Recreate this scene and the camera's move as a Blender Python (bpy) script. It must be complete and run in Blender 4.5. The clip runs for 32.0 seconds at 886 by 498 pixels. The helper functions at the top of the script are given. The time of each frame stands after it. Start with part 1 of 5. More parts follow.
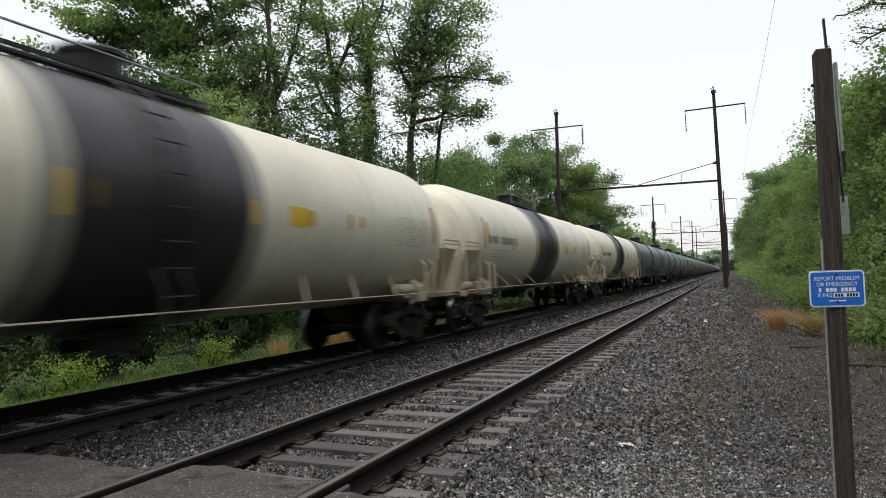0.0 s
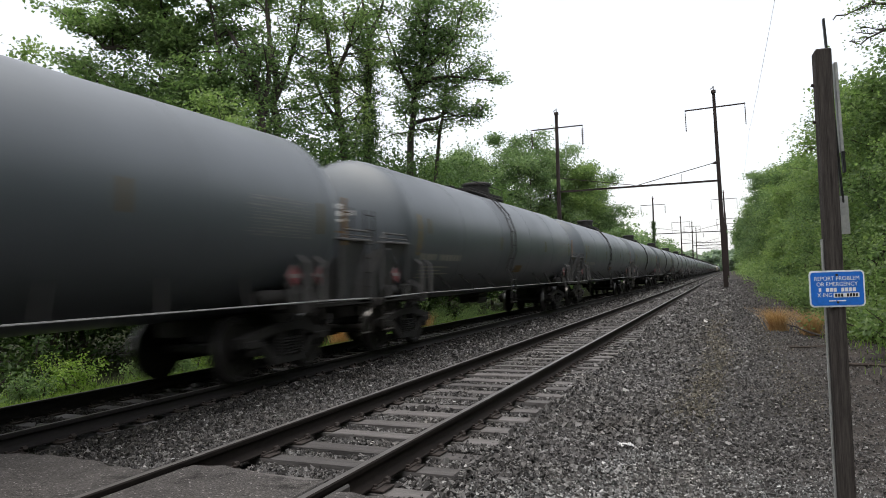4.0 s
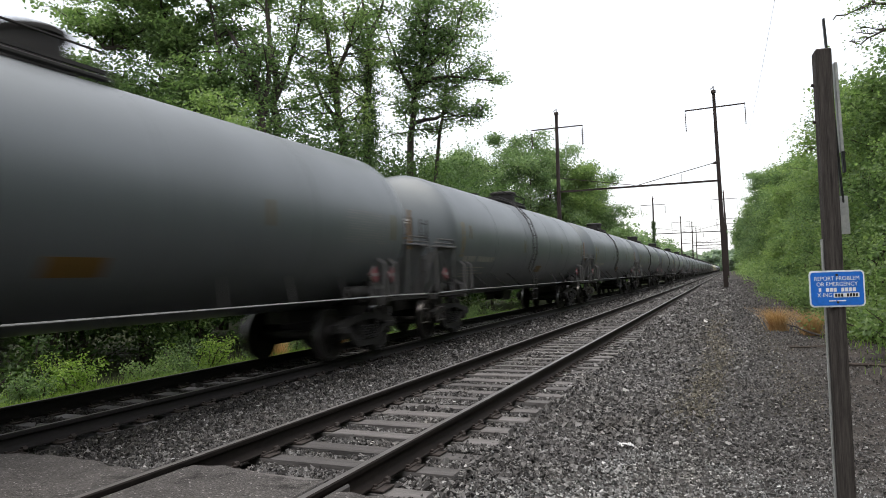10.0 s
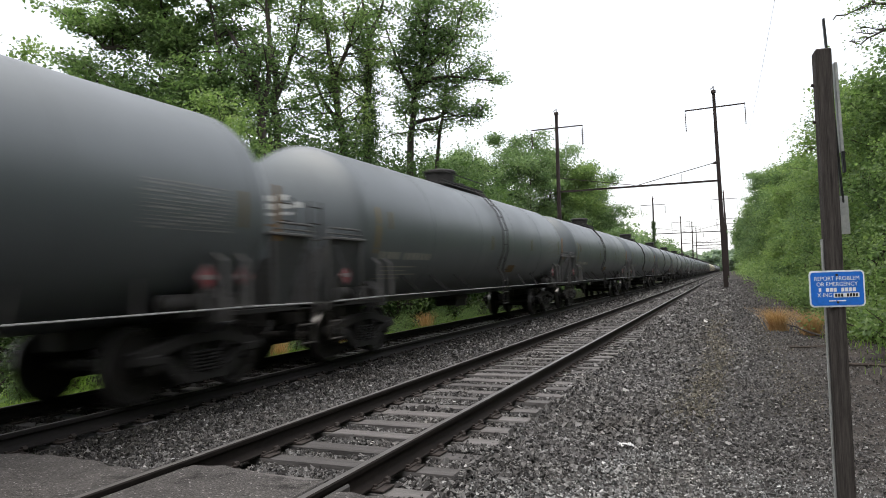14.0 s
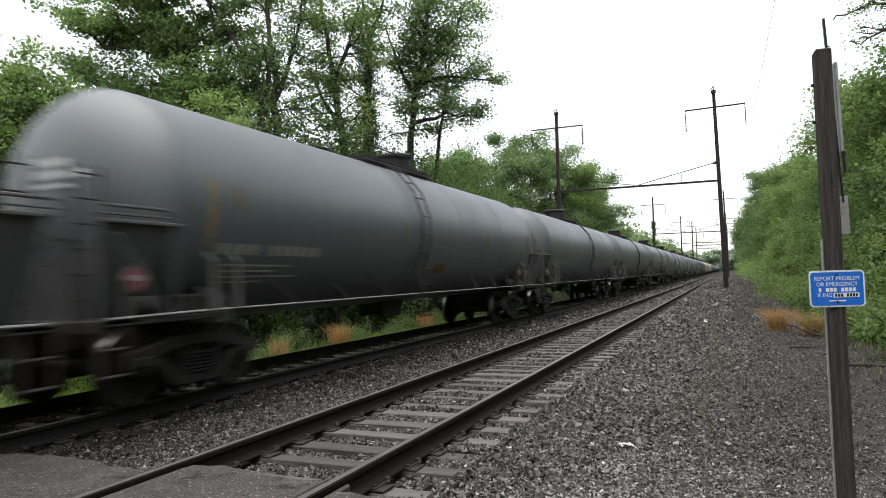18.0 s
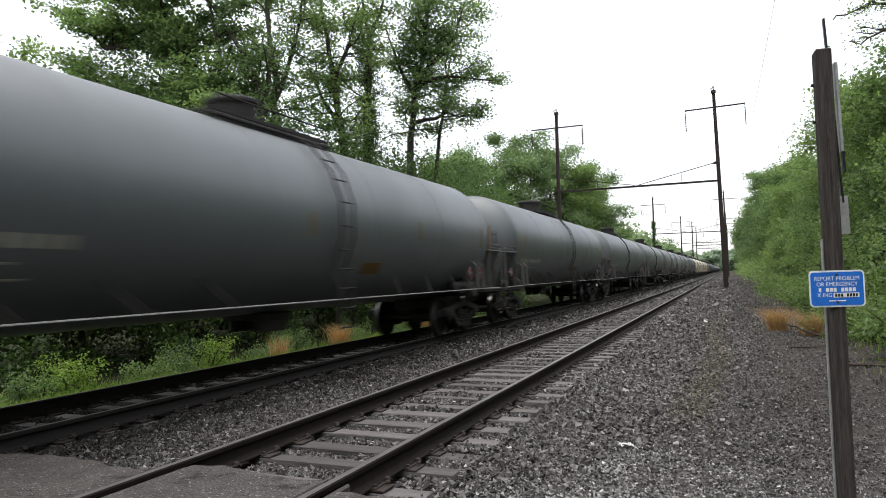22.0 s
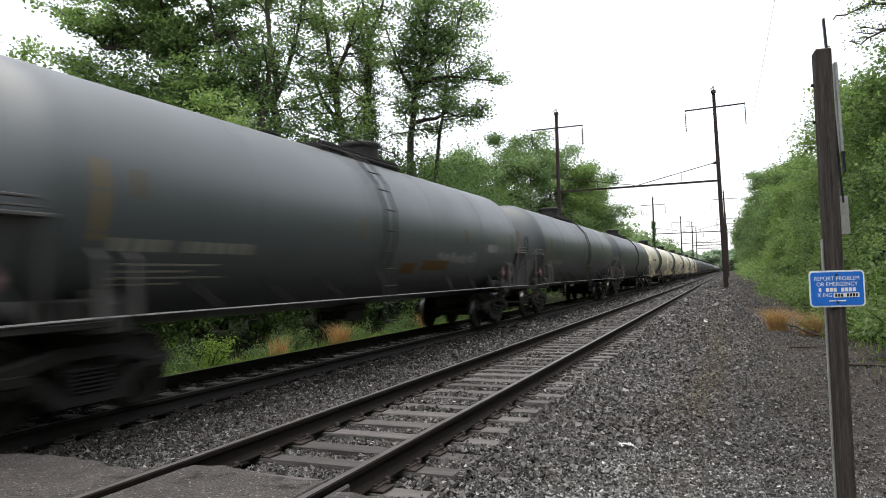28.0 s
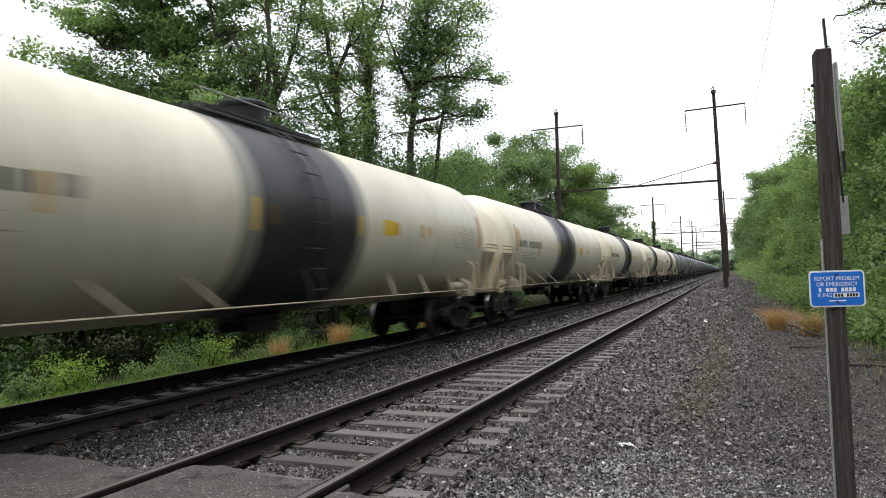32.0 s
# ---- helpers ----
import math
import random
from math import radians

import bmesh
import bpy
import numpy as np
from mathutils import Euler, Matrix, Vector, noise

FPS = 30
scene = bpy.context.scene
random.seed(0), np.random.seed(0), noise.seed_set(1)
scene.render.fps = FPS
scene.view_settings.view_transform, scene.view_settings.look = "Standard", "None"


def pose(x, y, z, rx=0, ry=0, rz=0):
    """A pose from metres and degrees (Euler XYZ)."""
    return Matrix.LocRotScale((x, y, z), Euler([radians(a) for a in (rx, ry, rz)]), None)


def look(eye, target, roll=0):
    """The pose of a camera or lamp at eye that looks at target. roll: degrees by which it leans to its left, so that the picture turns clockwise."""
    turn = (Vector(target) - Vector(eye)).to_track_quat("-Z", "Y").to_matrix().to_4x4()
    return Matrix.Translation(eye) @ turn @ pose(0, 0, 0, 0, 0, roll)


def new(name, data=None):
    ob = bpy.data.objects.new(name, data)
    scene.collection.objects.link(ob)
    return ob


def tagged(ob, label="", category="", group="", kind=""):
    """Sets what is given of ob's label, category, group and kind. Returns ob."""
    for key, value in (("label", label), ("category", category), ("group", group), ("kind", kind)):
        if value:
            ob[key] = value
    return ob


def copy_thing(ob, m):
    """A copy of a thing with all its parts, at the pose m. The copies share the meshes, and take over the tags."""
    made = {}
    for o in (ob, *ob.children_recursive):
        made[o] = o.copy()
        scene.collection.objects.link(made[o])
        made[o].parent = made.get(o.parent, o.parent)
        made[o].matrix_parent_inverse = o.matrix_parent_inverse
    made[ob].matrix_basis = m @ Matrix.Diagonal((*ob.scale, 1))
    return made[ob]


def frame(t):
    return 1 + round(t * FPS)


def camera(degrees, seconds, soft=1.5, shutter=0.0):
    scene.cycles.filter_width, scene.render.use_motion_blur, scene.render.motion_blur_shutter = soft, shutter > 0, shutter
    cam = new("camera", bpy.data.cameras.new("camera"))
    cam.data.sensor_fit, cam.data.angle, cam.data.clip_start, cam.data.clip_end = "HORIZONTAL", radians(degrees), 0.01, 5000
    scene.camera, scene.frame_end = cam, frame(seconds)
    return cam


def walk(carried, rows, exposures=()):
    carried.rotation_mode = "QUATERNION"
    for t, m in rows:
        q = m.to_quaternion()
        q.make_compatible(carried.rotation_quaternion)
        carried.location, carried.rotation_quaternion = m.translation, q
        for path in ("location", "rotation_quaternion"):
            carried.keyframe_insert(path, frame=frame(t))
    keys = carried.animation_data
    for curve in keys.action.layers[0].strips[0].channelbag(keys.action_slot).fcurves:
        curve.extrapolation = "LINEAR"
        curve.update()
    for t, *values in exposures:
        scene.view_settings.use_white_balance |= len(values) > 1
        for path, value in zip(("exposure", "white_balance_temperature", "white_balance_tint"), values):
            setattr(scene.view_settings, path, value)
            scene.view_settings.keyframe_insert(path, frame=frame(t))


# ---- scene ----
# World: y runs along the railway, x to the right across it, z = 0 is the top of the rails.
# Track A: rails at x = 0 and -1.505; track B (the train's): rails at -3.963 and -5.468.
SECONDS = 32.0
cam = camera(65.9, SECONDS, soft=0.9, shutter=0.55)
EYE = (2.692, 0.0, 1.451)
YAW, PITCH, ROLL = 22.559, 2.316, -1.486
_ya, _pi = radians(YAW), radians(PITCH)
AIM = (EYE[0] - math.sin(_ya) * math.cos(_pi), EYE[1] + math.cos(_ya) * math.cos(_pi), EYE[2] + math.sin(_pi))
CAM_POSE = look(EYE, AIM, ROLL)
walk(cam, [(0.0, CAM_POSE), (SECONDS, CAM_POSE)], exposures=[(0.0, 0.21), (3.1, 0.19), (5.2, 0.57), (SECONDS, 0.57)])

TIE_PITCH = 0.555
TRACK_B = -4.715          # centre line of the train's track
SPEED = 14.745            # metres a second, towards the camera
CAR = 18.2                # length of a car over its couplers

# ---- world and sun: a bright overcast sky ----
SUN_EL, SUN_AZ = radians(80), radians(205)
world = bpy.data.worlds.new("overcast")
scene.world = world
world.use_nodes = True
_n, _l = world.node_tree.nodes, world.node_tree.links
_n.clear()
_sky = _n.new("ShaderNodeTexSky")
_sky.sky_type = "NISHITA"
_sky.sun_disc = False
_sky.sun_elevation, _sky.sun_rotation = SUN_EL, SUN_AZ
_sky.air_density, _sky.dust_density, _sky.ozone_density = 1.0, 4.0, 1.0
_bg1, _bg2 = _n.new("ShaderNodeBackground"), _n.new("ShaderNodeBackground")
_bg1.inputs["Strength"].default_value = 0.075
_bg2.inputs["Color"].default_value = (0.99, 0.985, 0.985, 1)
_bg2.inputs["Strength"].default_value = 0.68
_add, _out = _n.new("ShaderNodeAddShader"), _n.new("ShaderNodeOutputWorld")
_l.new(_sky.outputs[0], _bg1.inputs["Color"])
_l.new(_bg1.outputs[0], _add.inputs[0])
_l.new(_bg2.outputs[0], _add.inputs[1])
_l.new(_add.outputs[0], _out.inputs["Surface"])
_sd = bpy.data.lights.new("sun", "SUN")
_sd.energy, _sd.angle, _sd.color = 1.6, radians(80), (1.0, 0.985, 0.96)
sun = new("sun", _sd)
sun.matrix_world = look((0, 0, 0), (-math.sin(SUN_AZ) * math.cos(SUN_EL), -math.cos(SUN_AZ) * math.cos(SUN_EL), -math.sin(SUN_EL)))


# ---- materials ----
def nodes_of(name, rough=0.8, metal=0.0, spec=0.5):
    m = bpy.data.materials.new(name)
    m.use_nodes = True
    nt = m.node_tree
    b = nt.nodes["Principled BSDF"]
    b.inputs["Roughness"].default_value = rough
    b.inputs["Metallic"].default_value = metal
    b.inputs["Specular IOR Level"].default_value = spec
    return m, nt, b


def coords(nt, scale=(1, 1, 1), world_space=False):
    mp = nt.nodes.new("ShaderNodeMapping")
    mp.inputs["Scale"].default_value = scale
    if world_space:
        src = nt.nodes.new("ShaderNodeNewGeometry").outputs["Position"]
    else:
        src = nt.nodes.new("ShaderNodeTexCoord").outputs["Object"]
    nt.links.new(src, mp.inputs["Vector"])
    return mp.outputs["Vector"]


def noise_tex(nt, vec, scale, detail=4, rough=0.55):
    n = nt.nodes.new("ShaderNodeTexNoise")
    n.inputs["Scale"].default_value, n.inputs["Detail"].default_value, n.inputs["Roughness"].default_value = scale, detail, rough
    nt.links.new(vec, n.inputs["Vector"])
    return n.outputs["Fac"]


def ramp(nt, fac, stops):
    r = nt.nodes.new("ShaderNodeValToRGB")
    e = r.color_ramp.elements
    e[0].position, e[1].position = stops[0][0], stops[-1][0]
    e[0].color, e[1].color = (*stops[0][1], 1), (*stops[-1][1], 1)
    for p, c in stops[1:-1]:
        k = e.new(p)
        k.color = (*c, 1)
    nt.links.new(fac, r.inputs["Fac"])
    return r.outputs["Color"]


def mix(nt, a, b, fac, mode="MIX"):
    m = nt.nodes.new("ShaderNodeMix")
    m.data_type, m.blend_type = "RGBA", mode
    for s, v in (("A", a), ("B", b)):
        sock = [i for i in m.inputs if i.name == s and i.type == "RGBA"][0]
        if isinstance(v, tuple):
            sock.default_value = (*v, 1)
        else:
            nt.links.new(v, sock)
    if isinstance(fac, float):
        m.inputs[0].default_value = fac
    else:
        nt.links.new(fac, m.inputs[0])
    return [o for o in m.outputs if o.type == "RGBA"][0]


def bump(nt, b, height, strength=0.4, dist=0.02):
    k = nt.nodes.new("ShaderNodeBump")
    k.inputs["Strength"].default_value, k.inputs["Distance"].default_value = strength, dist
    nt.links.new(height, k.inputs["Height"])
    nt.links.new(k.outputs["Normal"], b.inputs["Normal"])


def surface(name, lo, hi, big=0.6, fine=14.0, rough=0.8, metal=0.0, bmp=0.3, dist=0.01, stretch=(1, 1, 1), spec=0.3, rand=0.0, world_space=False, dirt=None, dirt_amt=0.5):
    """Two scales of variation between the colours lo and hi, with fine relief; dirt: a third colour in patches."""
    m, nt, b = nodes_of(name, rough, metal, spec)
    v = coords(nt, stretch, world_space)
    a, f = noise_tex(nt, v, big, 5), noise_tex(nt, v, fine, 6, 0.65)
    c1 = ramp(nt, a, [(0.3, lo), (0.7, hi)])
    c2 = ramp(nt, f, [(0.25, tuple(x * 0.72 for x in lo)), (0.75, tuple(min(1, x * 1.18) for x in hi))])
    c = mix(nt, c1, c2, 0.5)
    if dirt:
        d = ramp(nt, noise_tex(nt, v, big * 3.1, 6, 0.7), [(0.5, (0, 0, 0)), (0.72, (dirt_amt,) * 3)])
        c = mix(nt, c, dirt, d)
    if rand:
        info = nt.nodes.new("ShaderNodeObjectInfo")
        k = ramp(nt, info.outputs["Random"], [(0, (1 - rand,) * 3), (1, (1 + rand * 0.4,) * 3)])
        c = mix(nt, c, k, 1.0, "MULTIPLY")
    nt.links.new(c, b.inputs["Base Color"])
    if bmp:
        bump(nt, b, f, bmp, dist)
    return m


def plain(name, col, rough=0.6, metal=0.0, var=0.15):
    return surface(name, tuple(x * (1 - var) for x in col), tuple(min(1, x * (1 + var)) for x in col), 3.0, 40.0, rough, metal, 0.08, 0.003)


def leaf_material(name, lo, mid, hi, trans=0.35):
    m, nt, b = nodes_of(name, 0.5, 0.0, 0.5)
    geo = nt.nodes.new("ShaderNodeNewGeometry")
    v = coords(nt, (1, 1, 1), True)
    base = ramp(nt, geo.outputs["Random Per Island"], [(0.0, lo), (0.5, mid), (1.0, hi)])
    patch = ramp(nt, noise_tex(nt, v, 0.35, 3), [(0.3, (0.7, 0.75, 0.7)), (0.7, (1.25, 1.2, 1.0))])
    c = mix(nt, base, patch, 1.0, "MULTIPLY")
    nt.links.new(c, b.inputs["Base Color"])
    tr = nt.nodes.new("ShaderNodeBsdfTranslucent")
    nt.links.new(mix(nt, c, (1.15, 1.36, 0.7), 0.6, "MULTIPLY"), tr.inputs["Color"])
    mx = nt.nodes.new("ShaderNodeMixShader")
    mx.inputs[0].default_value = trans
    nt.links.new(b.outputs[0], mx.inputs[1])
    nt.links.new(tr.outputs[0], mx.inputs[2])
    nt.links.new(mx.outputs[0], nt.nodes["Material Output"].inputs["Surface"])
    return m


def stone_material(name, stops, spec=0.3):
    m, nt, b = nodes_of(name, 0.8, 0.0, spec)
    geo = nt.nodes.new("ShaderNodeNewGeometry")
    v = coords(nt, (1, 1, 1), True)
    c = ramp(nt, geo.outputs["Random Per Island"], stops)
    g = ramp(nt, noise_tex(nt, v, 60, 4, 0.7), [(0.25, (0.65,) * 3), (0.8, (1.25,) * 3)])
    c = mix(nt, c, g, 1.0, "MULTIPLY")
    c = mix(nt, c, ramp(nt, noise_tex(nt, v, 0.8, 4, 0.6), [(0.32, (0.88, 0.85, 0.8)), (0.5, (1.0, 0.995, 0.97)), (0.68, (1.1, 1.09, 1.08))]), 1.0, "MULTIPLY")
    nt.links.new(c, b.inputs["Base Color"])
    bump(nt, b, noise_tex(nt, v, 90, 5), 0.3, 0.006)
    return m


def tank_paint(name, col, grime, rough, gamt, rand=0.12, spec=0.65):
    """Weathered tank paint: streaks that run down the shell, dust, stains in patches."""
    m, nt, b = nodes_of(name, rough, 0.0, spec)
    v = coords(nt, (1, 1, 1))
    vs = coords(nt, (0.5, 5.0, 0.35))
    streak = noise_tex(nt, vs, 1.6, 6, 0.65)
    patch = noise_tex(nt, v, 0.5, 5, 0.6)
    fine = noise_tex(nt, v, 22, 5, 0.6)
    c = mix(nt, col, tuple(x * 0.86 for x in col), ramp(nt, patch, [(0.35, (0, 0, 0)), (0.65, (1, 1, 1))]))
    c = mix(nt, c, grime, ramp(nt, streak, [(0.5, (0, 0, 0)), (0.8, (gamt,) * 3)]))
    c = mix(nt, c, ramp(nt, fine, [(0.3, (0.93,) * 3), (0.7, (1.04,) * 3)]), 1.0, "MULTIPLY")
    info = nt.nodes.new("ShaderNodeObjectInfo")
    c = mix(nt, c, ramp(nt, info.outputs["Random"], [(0, (1 - rand,) * 3), (1, (1 + rand * 0.5,) * 3)]), 1.0, "MULTIPLY")
    nt.links.new(c, b.inputs["Base Color"])
    r = nt.nodes.new("ShaderNodeMapRange")
    r.inputs["To Min"].default_value, r.inputs["To Max"].default_value = rough - 0.1, rough + 0.15
    nt.links.new(patch, r.inputs["Value"])
    nt.links.new(r.outputs[0], b.inputs["Roughness"])
    b.inputs["Specular Tint"].default_value = (0.94, 0.99, 1.0, 1)
    b.inputs["Coat Weight"].default_value, b.inputs["Coat Roughness"].default_value = 0.25, 0.42
    bump(nt, b, fine, 0.05, 0.004)
    return m


def speckled(name):
    """Old asphalt: worn binder with pale chips of aggregate and dark stains."""
    m, nt, b = nodes_of(name, 0.9, 0.0, 0.25)
    v = coords(nt, (1, 1, 1), True)
    vor = nt.nodes.new("ShaderNodeTexVoronoi")
    vor.inputs["Scale"].default_value = 85.0
    nt.links.new(v, vor.inputs["Vector"])
    bw = nt.nodes.new("ShaderNodeRGBToBW")
    nt.links.new(vor.outputs["Color"], bw.inputs[0])
    chips = ramp(nt, bw.outputs[0], [(0.2, (0.05, 0.047, 0.045)), (0.62, (0.09, 0.085, 0.081)), (0.84, (0.11, 0.105, 0.1)), (0.92, (0.3, 0.29, 0.28))])
    big = ramp(nt, noise_tex(nt, v, 1.1, 6, 0.7), [(0.3, (0.6, 0.58, 0.57)), (0.7, (1.1, 1.07, 1.04))])
    stain = ramp(nt, noise_tex(nt, v, 3.2, 6, 0.7), [(0.56, (1, 1, 1)), (0.66, (0.3, 0.29, 0.28))])
    big = mix(nt, big, stain, 1.0, "MULTIPLY")
    nt.links.new(mix(nt, chips, big, 1.0, "MULTIPLY"), b.inputs["Base Color"])
    bump(nt, b, vor.outputs["Distance"], 0.7, 0.01)
    return m


M = {}
M["grey"] = tank_paint("tank_grey_paint", (0.08, 0.09, 0.094), (0.048, 0.054, 0.056), 0.44, 0.5, 0.14, 0.95)
M["slate"] = tank_paint("tank_slate_paint", (0.068, 0.078, 0.088), (0.046, 0.051, 0.055), 0.44, 0.5, 0.12, 0.95)
M["dark"] = tank_paint("tank_dark_paint", (0.052, 0.056, 0.059), (0.042, 0.041, 0.039), 0.43, 0.5, 0.12, 0.9)
M["cream"] = tank_paint("tank_cream_paint", (0.68, 0.64, 0.5), (0.27, 0.215, 0.13), 0.42, 0.6, 0.06, 0.7)
M["band"] = tank_paint("tank_band_black", (0.019, 0.0155, 0.016), (0.035, 0.03, 0.027), 0.45, 0.35, 0.12, 0.4)
M["band_edge"] = tank_paint("tank_band_edge_grey", (0.23, 0.22, 0.19), (0.2, 0.17, 0.13), 0.5, 0.5)
M["dirty_cream"] = surface("grimy_cream_steel", (0.3, 0.25, 0.17), (0.47, 0.42, 0.31), 0.8, 20, 0.6, 0, 0.15, 0.004, (1, 1, 0.5), dirt=(0.2, 0.13, 0.08), dirt_amt=0.55)
M["under"] = surface("underframe_grime", (0.016, 0.015, 0.0145), (0.042, 0.038, 0.035), 1.8, 25, 0.75, 0, 0.25, 0.004)
M["truck"] = surface("truck_cast_steel", (0.009, 0.008, 0.0078), (0.024, 0.0215, 0.02), 2.5, 30, 0.75, 0.0, 0.3, 0.004)
M["wheel"] = surface("wheel_steel", (0.01, 0.009, 0.0085), (0.024, 0.02, 0.018), 3, 30, 0.7, 0.0, 0.2, 0.003)
M["tread"] = surface("polished_tread", (0.1, 0.096, 0.093), (0.18, 0.175, 0.17), 3, 40, 0.35, 1.0, 0.05, 0.001)
M["rail_side"] = surface("rail_rust", (0.008, 0.0065, 0.006), (0.02, 0.015, 0.0125), 2.0, 30, 0.85, 0.0, 0.3, 0.003, (1, 0.4, 1), spec=0.15)
M["rail_black"] = surface("rail_blackish", (0.006, 0.005, 0.005), (0.016, 0.013, 0.012), 2.0, 30, 0.8, 0.0, 0.3, 0.003, (1, 0.4, 1), spec=0.25)
M["rail_top"] = surface("rail_head_worn", (0.085, 0.077, 0.072), (0.17, 0.16, 0.152), 0.7, 12, 0.45, 0.4, 0.04, 0.001, (1, 0.15, 1))
M["tie"] = surface("weathered_tie", (0.058, 0.053, 0.05), (0.155, 0.144, 0.138), 2.0, 9, 0.9, 0, 0.6, 0.012, (0.6, 6, 3), rand=0.35)
M["tie_b"] = surface("dark_tie", (0.07, 0.065, 0.064), (0.17, 0.16, 0.157), 2.0, 9, 0.9, 0, 0.6, 0.012, (0.6, 6, 3), rand=0.4)
M["iron"] = surface("tie_plate_iron", (0.018, 0.014, 0.012), (0.045, 0.035, 0.03), 5, 40, 0.8, 0, 0.3, 0.003)
M["stone"] = stone_material("ballast_stone", [(0.0, (0.022, 0.0208, 0.0204)), (0.35, (0.069, 0.0645, 0.0625)), (0.8, (0.15, 0.143, 0.14)), (0.985, (0.235, 0.228, 0.224)), (1.0, (0.46, 0.45, 0.44))])
M["stone_sandy"] = stone_material("sandy_grit", [(0.0, (0.04, 0.035, 0.027)), (0.5, (0.105, 0.094, 0.072)), (0.9, (0.19, 0.172, 0.138)), (1.0, (0.36, 0.34, 0.3))])
M["stone_blackish"] = stone_material("blackish_ballast_stone", [(0.0, (0.012, 0.011, 0.011)), (0.5, (0.03, 0.027, 0.025)), (0.95, (0.06, 0.055, 0.05)), (1.0, (0.12, 0.11, 0.1))], 0.3)
M["stone_pale"] = stone_material("pale_crushed_stone", [(0.0, (0.07, 0.069, 0.069)), (0.4, (0.17, 0.168, 0.166)), (0.85, (0.305, 0.302, 0.298)), (1.0, (0.52, 0.515, 0.51))])
M["asphalt"] = speckled("old_asphalt")
M["guard"] = surface("guard_strip_steel", (0.035, 0.031, 0.029), (0.1, 0.093, 0.087), 1.0, 20, 0.6, 0.3, 0.2, 0.002, (1, 0.3, 1))
M["pole"] = surface("catenary_pole_steel", (0.028, 0.02, 0.018), (0.06, 0.045, 0.04), 0.8, 12, 0.75, 0.2, 0.2, 0.005)
M["porcelain"] = plain("brown_porcelain", (0.045, 0.03, 0.025), 0.35)
M["wire"] = plain("copper_wire", (0.12, 0.12, 0.12), 0.5, 0.4)
M["post"] = surface("weathered_post_wood", (0.009, 0.0075, 0.007), (0.11, 0.096, 0.087), 3.2, 16, 0.95, 0, 0.8, 0.01, (14, 14, 0.7), spec=0.1)
M["sign_blue"] = plain("sign_blue", (0.022, 0.16, 0.62), 0.45, 0, 0.05)
M["sign_white"] = plain("sign_white", (0.78, 0.8, 0.8), 0.5, 0, 0.05)
M["sign_back"] = surface("sign_back_aluminium", (0.3, 0.3, 0.29), (0.5, 0.5, 0.48), 4, 30, 0.5, 0.5, 0.1, 0.002)
M["black"] = plain("black_paint", (0.02, 0.02, 0.02), 0.5)
M["yellow"] = plain("reflective_yellow", (0.62, 0.42, 0.03), 0.45)
M["rust_yellow"] = plain("ochre_stripe", (0.5, 0.3, 0.06), 0.6)
M["stencil"] = plain("stencil_white", (0.58, 0.58, 0.56), 0.6)
M["stencil_dim"] = plain("stencil_worn_white", (0.3, 0.29, 0.24), 0.6)
M["stencil_grey"] = plain("stencil_worn_grey", (0.2, 0.2, 0.195), 0.6)
M["stencil_dark"] = plain("stencil_black", (0.07, 0.065, 0.06), 0.6)
M["red"] = plain("placard_red", (0.2, 0.05, 0.055), 0.6)
M["placard_white"] = plain("placard_white", (0.2, 0.19, 0.185), 0.6)
M["handrail"] = plain("handrail_grey", (0.3, 0.3, 0.295), 0.5, 0.0)
M["step"] = surface("step_iron", (0.03, 0.028, 0.026), (0.08, 0.07, 0.06), 4, 30, 0.7)
M["stencil_fine"] = plain("stencil_faded_black", (0.3, 0.28, 0.23), 0.6)
M["bark"] = surface("bark", (0.035, 0.027, 0.022), (0.085, 0.07, 0.06), 1.5, 10, 0.95, 0, 0.8, 0.03, (2, 2, 0.5))
M["leaf"] = leaf_material("leaf_green", (0.092, 0.144, 0.068), (0.155, 0.23, 0.108), (0.23, 0.315, 0.152), 0.56)
M["leaf_light"] = leaf_material("leaf_light_green", (0.12, 0.18, 0.074), (0.188, 0.268, 0.11), (0.27, 0.354, 0.16), 0.56)
# dark leaves: ivy, and undergrowth with its shade put into the colour
M["leaf_dark"] = leaf_material("leaf_dark_and_shaded_green", (0.045, 0.08, 0.03), (0.075, 0.13, 0.046), (0.12, 0.18, 0.064), 0.5)
# green paled in its colour to stand for haze on distant trees
M["leaf_haze"] = leaf_material("leaf_haze_paled_green", (0.11, 0.165, 0.09), (0.17, 0.245, 0.13), (0.24, 0.325, 0.185), 0.55)
# palest tone: distance haze is painted into these leaves
M["leaf_far"] = leaf_material("leaf_far_haze_paled", (0.26, 0.31, 0.295), (0.3, 0.36, 0.34), (0.34, 0.4, 0.385), 0.6)
M["grass"] = leaf_material("grass_green", (0.12, 0.2, 0.035), (0.22, 0.34, 0.065), (0.33, 0.43, 0.13), 0.5)
M["dry"] = leaf_material("dry_grass", (0.36, 0.18, 0.085), (0.54, 0.31, 0.16), (0.7, 0.47, 0.28), 0.35)
M["white_rag"] = plain("white_paper", (0.55, 0.55, 0.54), 0.8)
M["hull_grey"] = surface("hull_plate_grey", (0.055, 0.056, 0.057), (0.095, 0.095, 0.094), 1.2, 20, 0.6, 0, 0.15, 0.003, dirt=(0.05, 0.042, 0.036), dirt_amt=0.5)
M["orange_strip"] = plain("orange_strip", (0.42, 0.17, 0.025), 0.6)
M["ochre_strip"] = plain("ochre_reflector", (0.17, 0.085, 0.016), 0.6)
M["dim_orange"] = plain("weathered_orange", (0.13, 0.072, 0.015), 0.6)
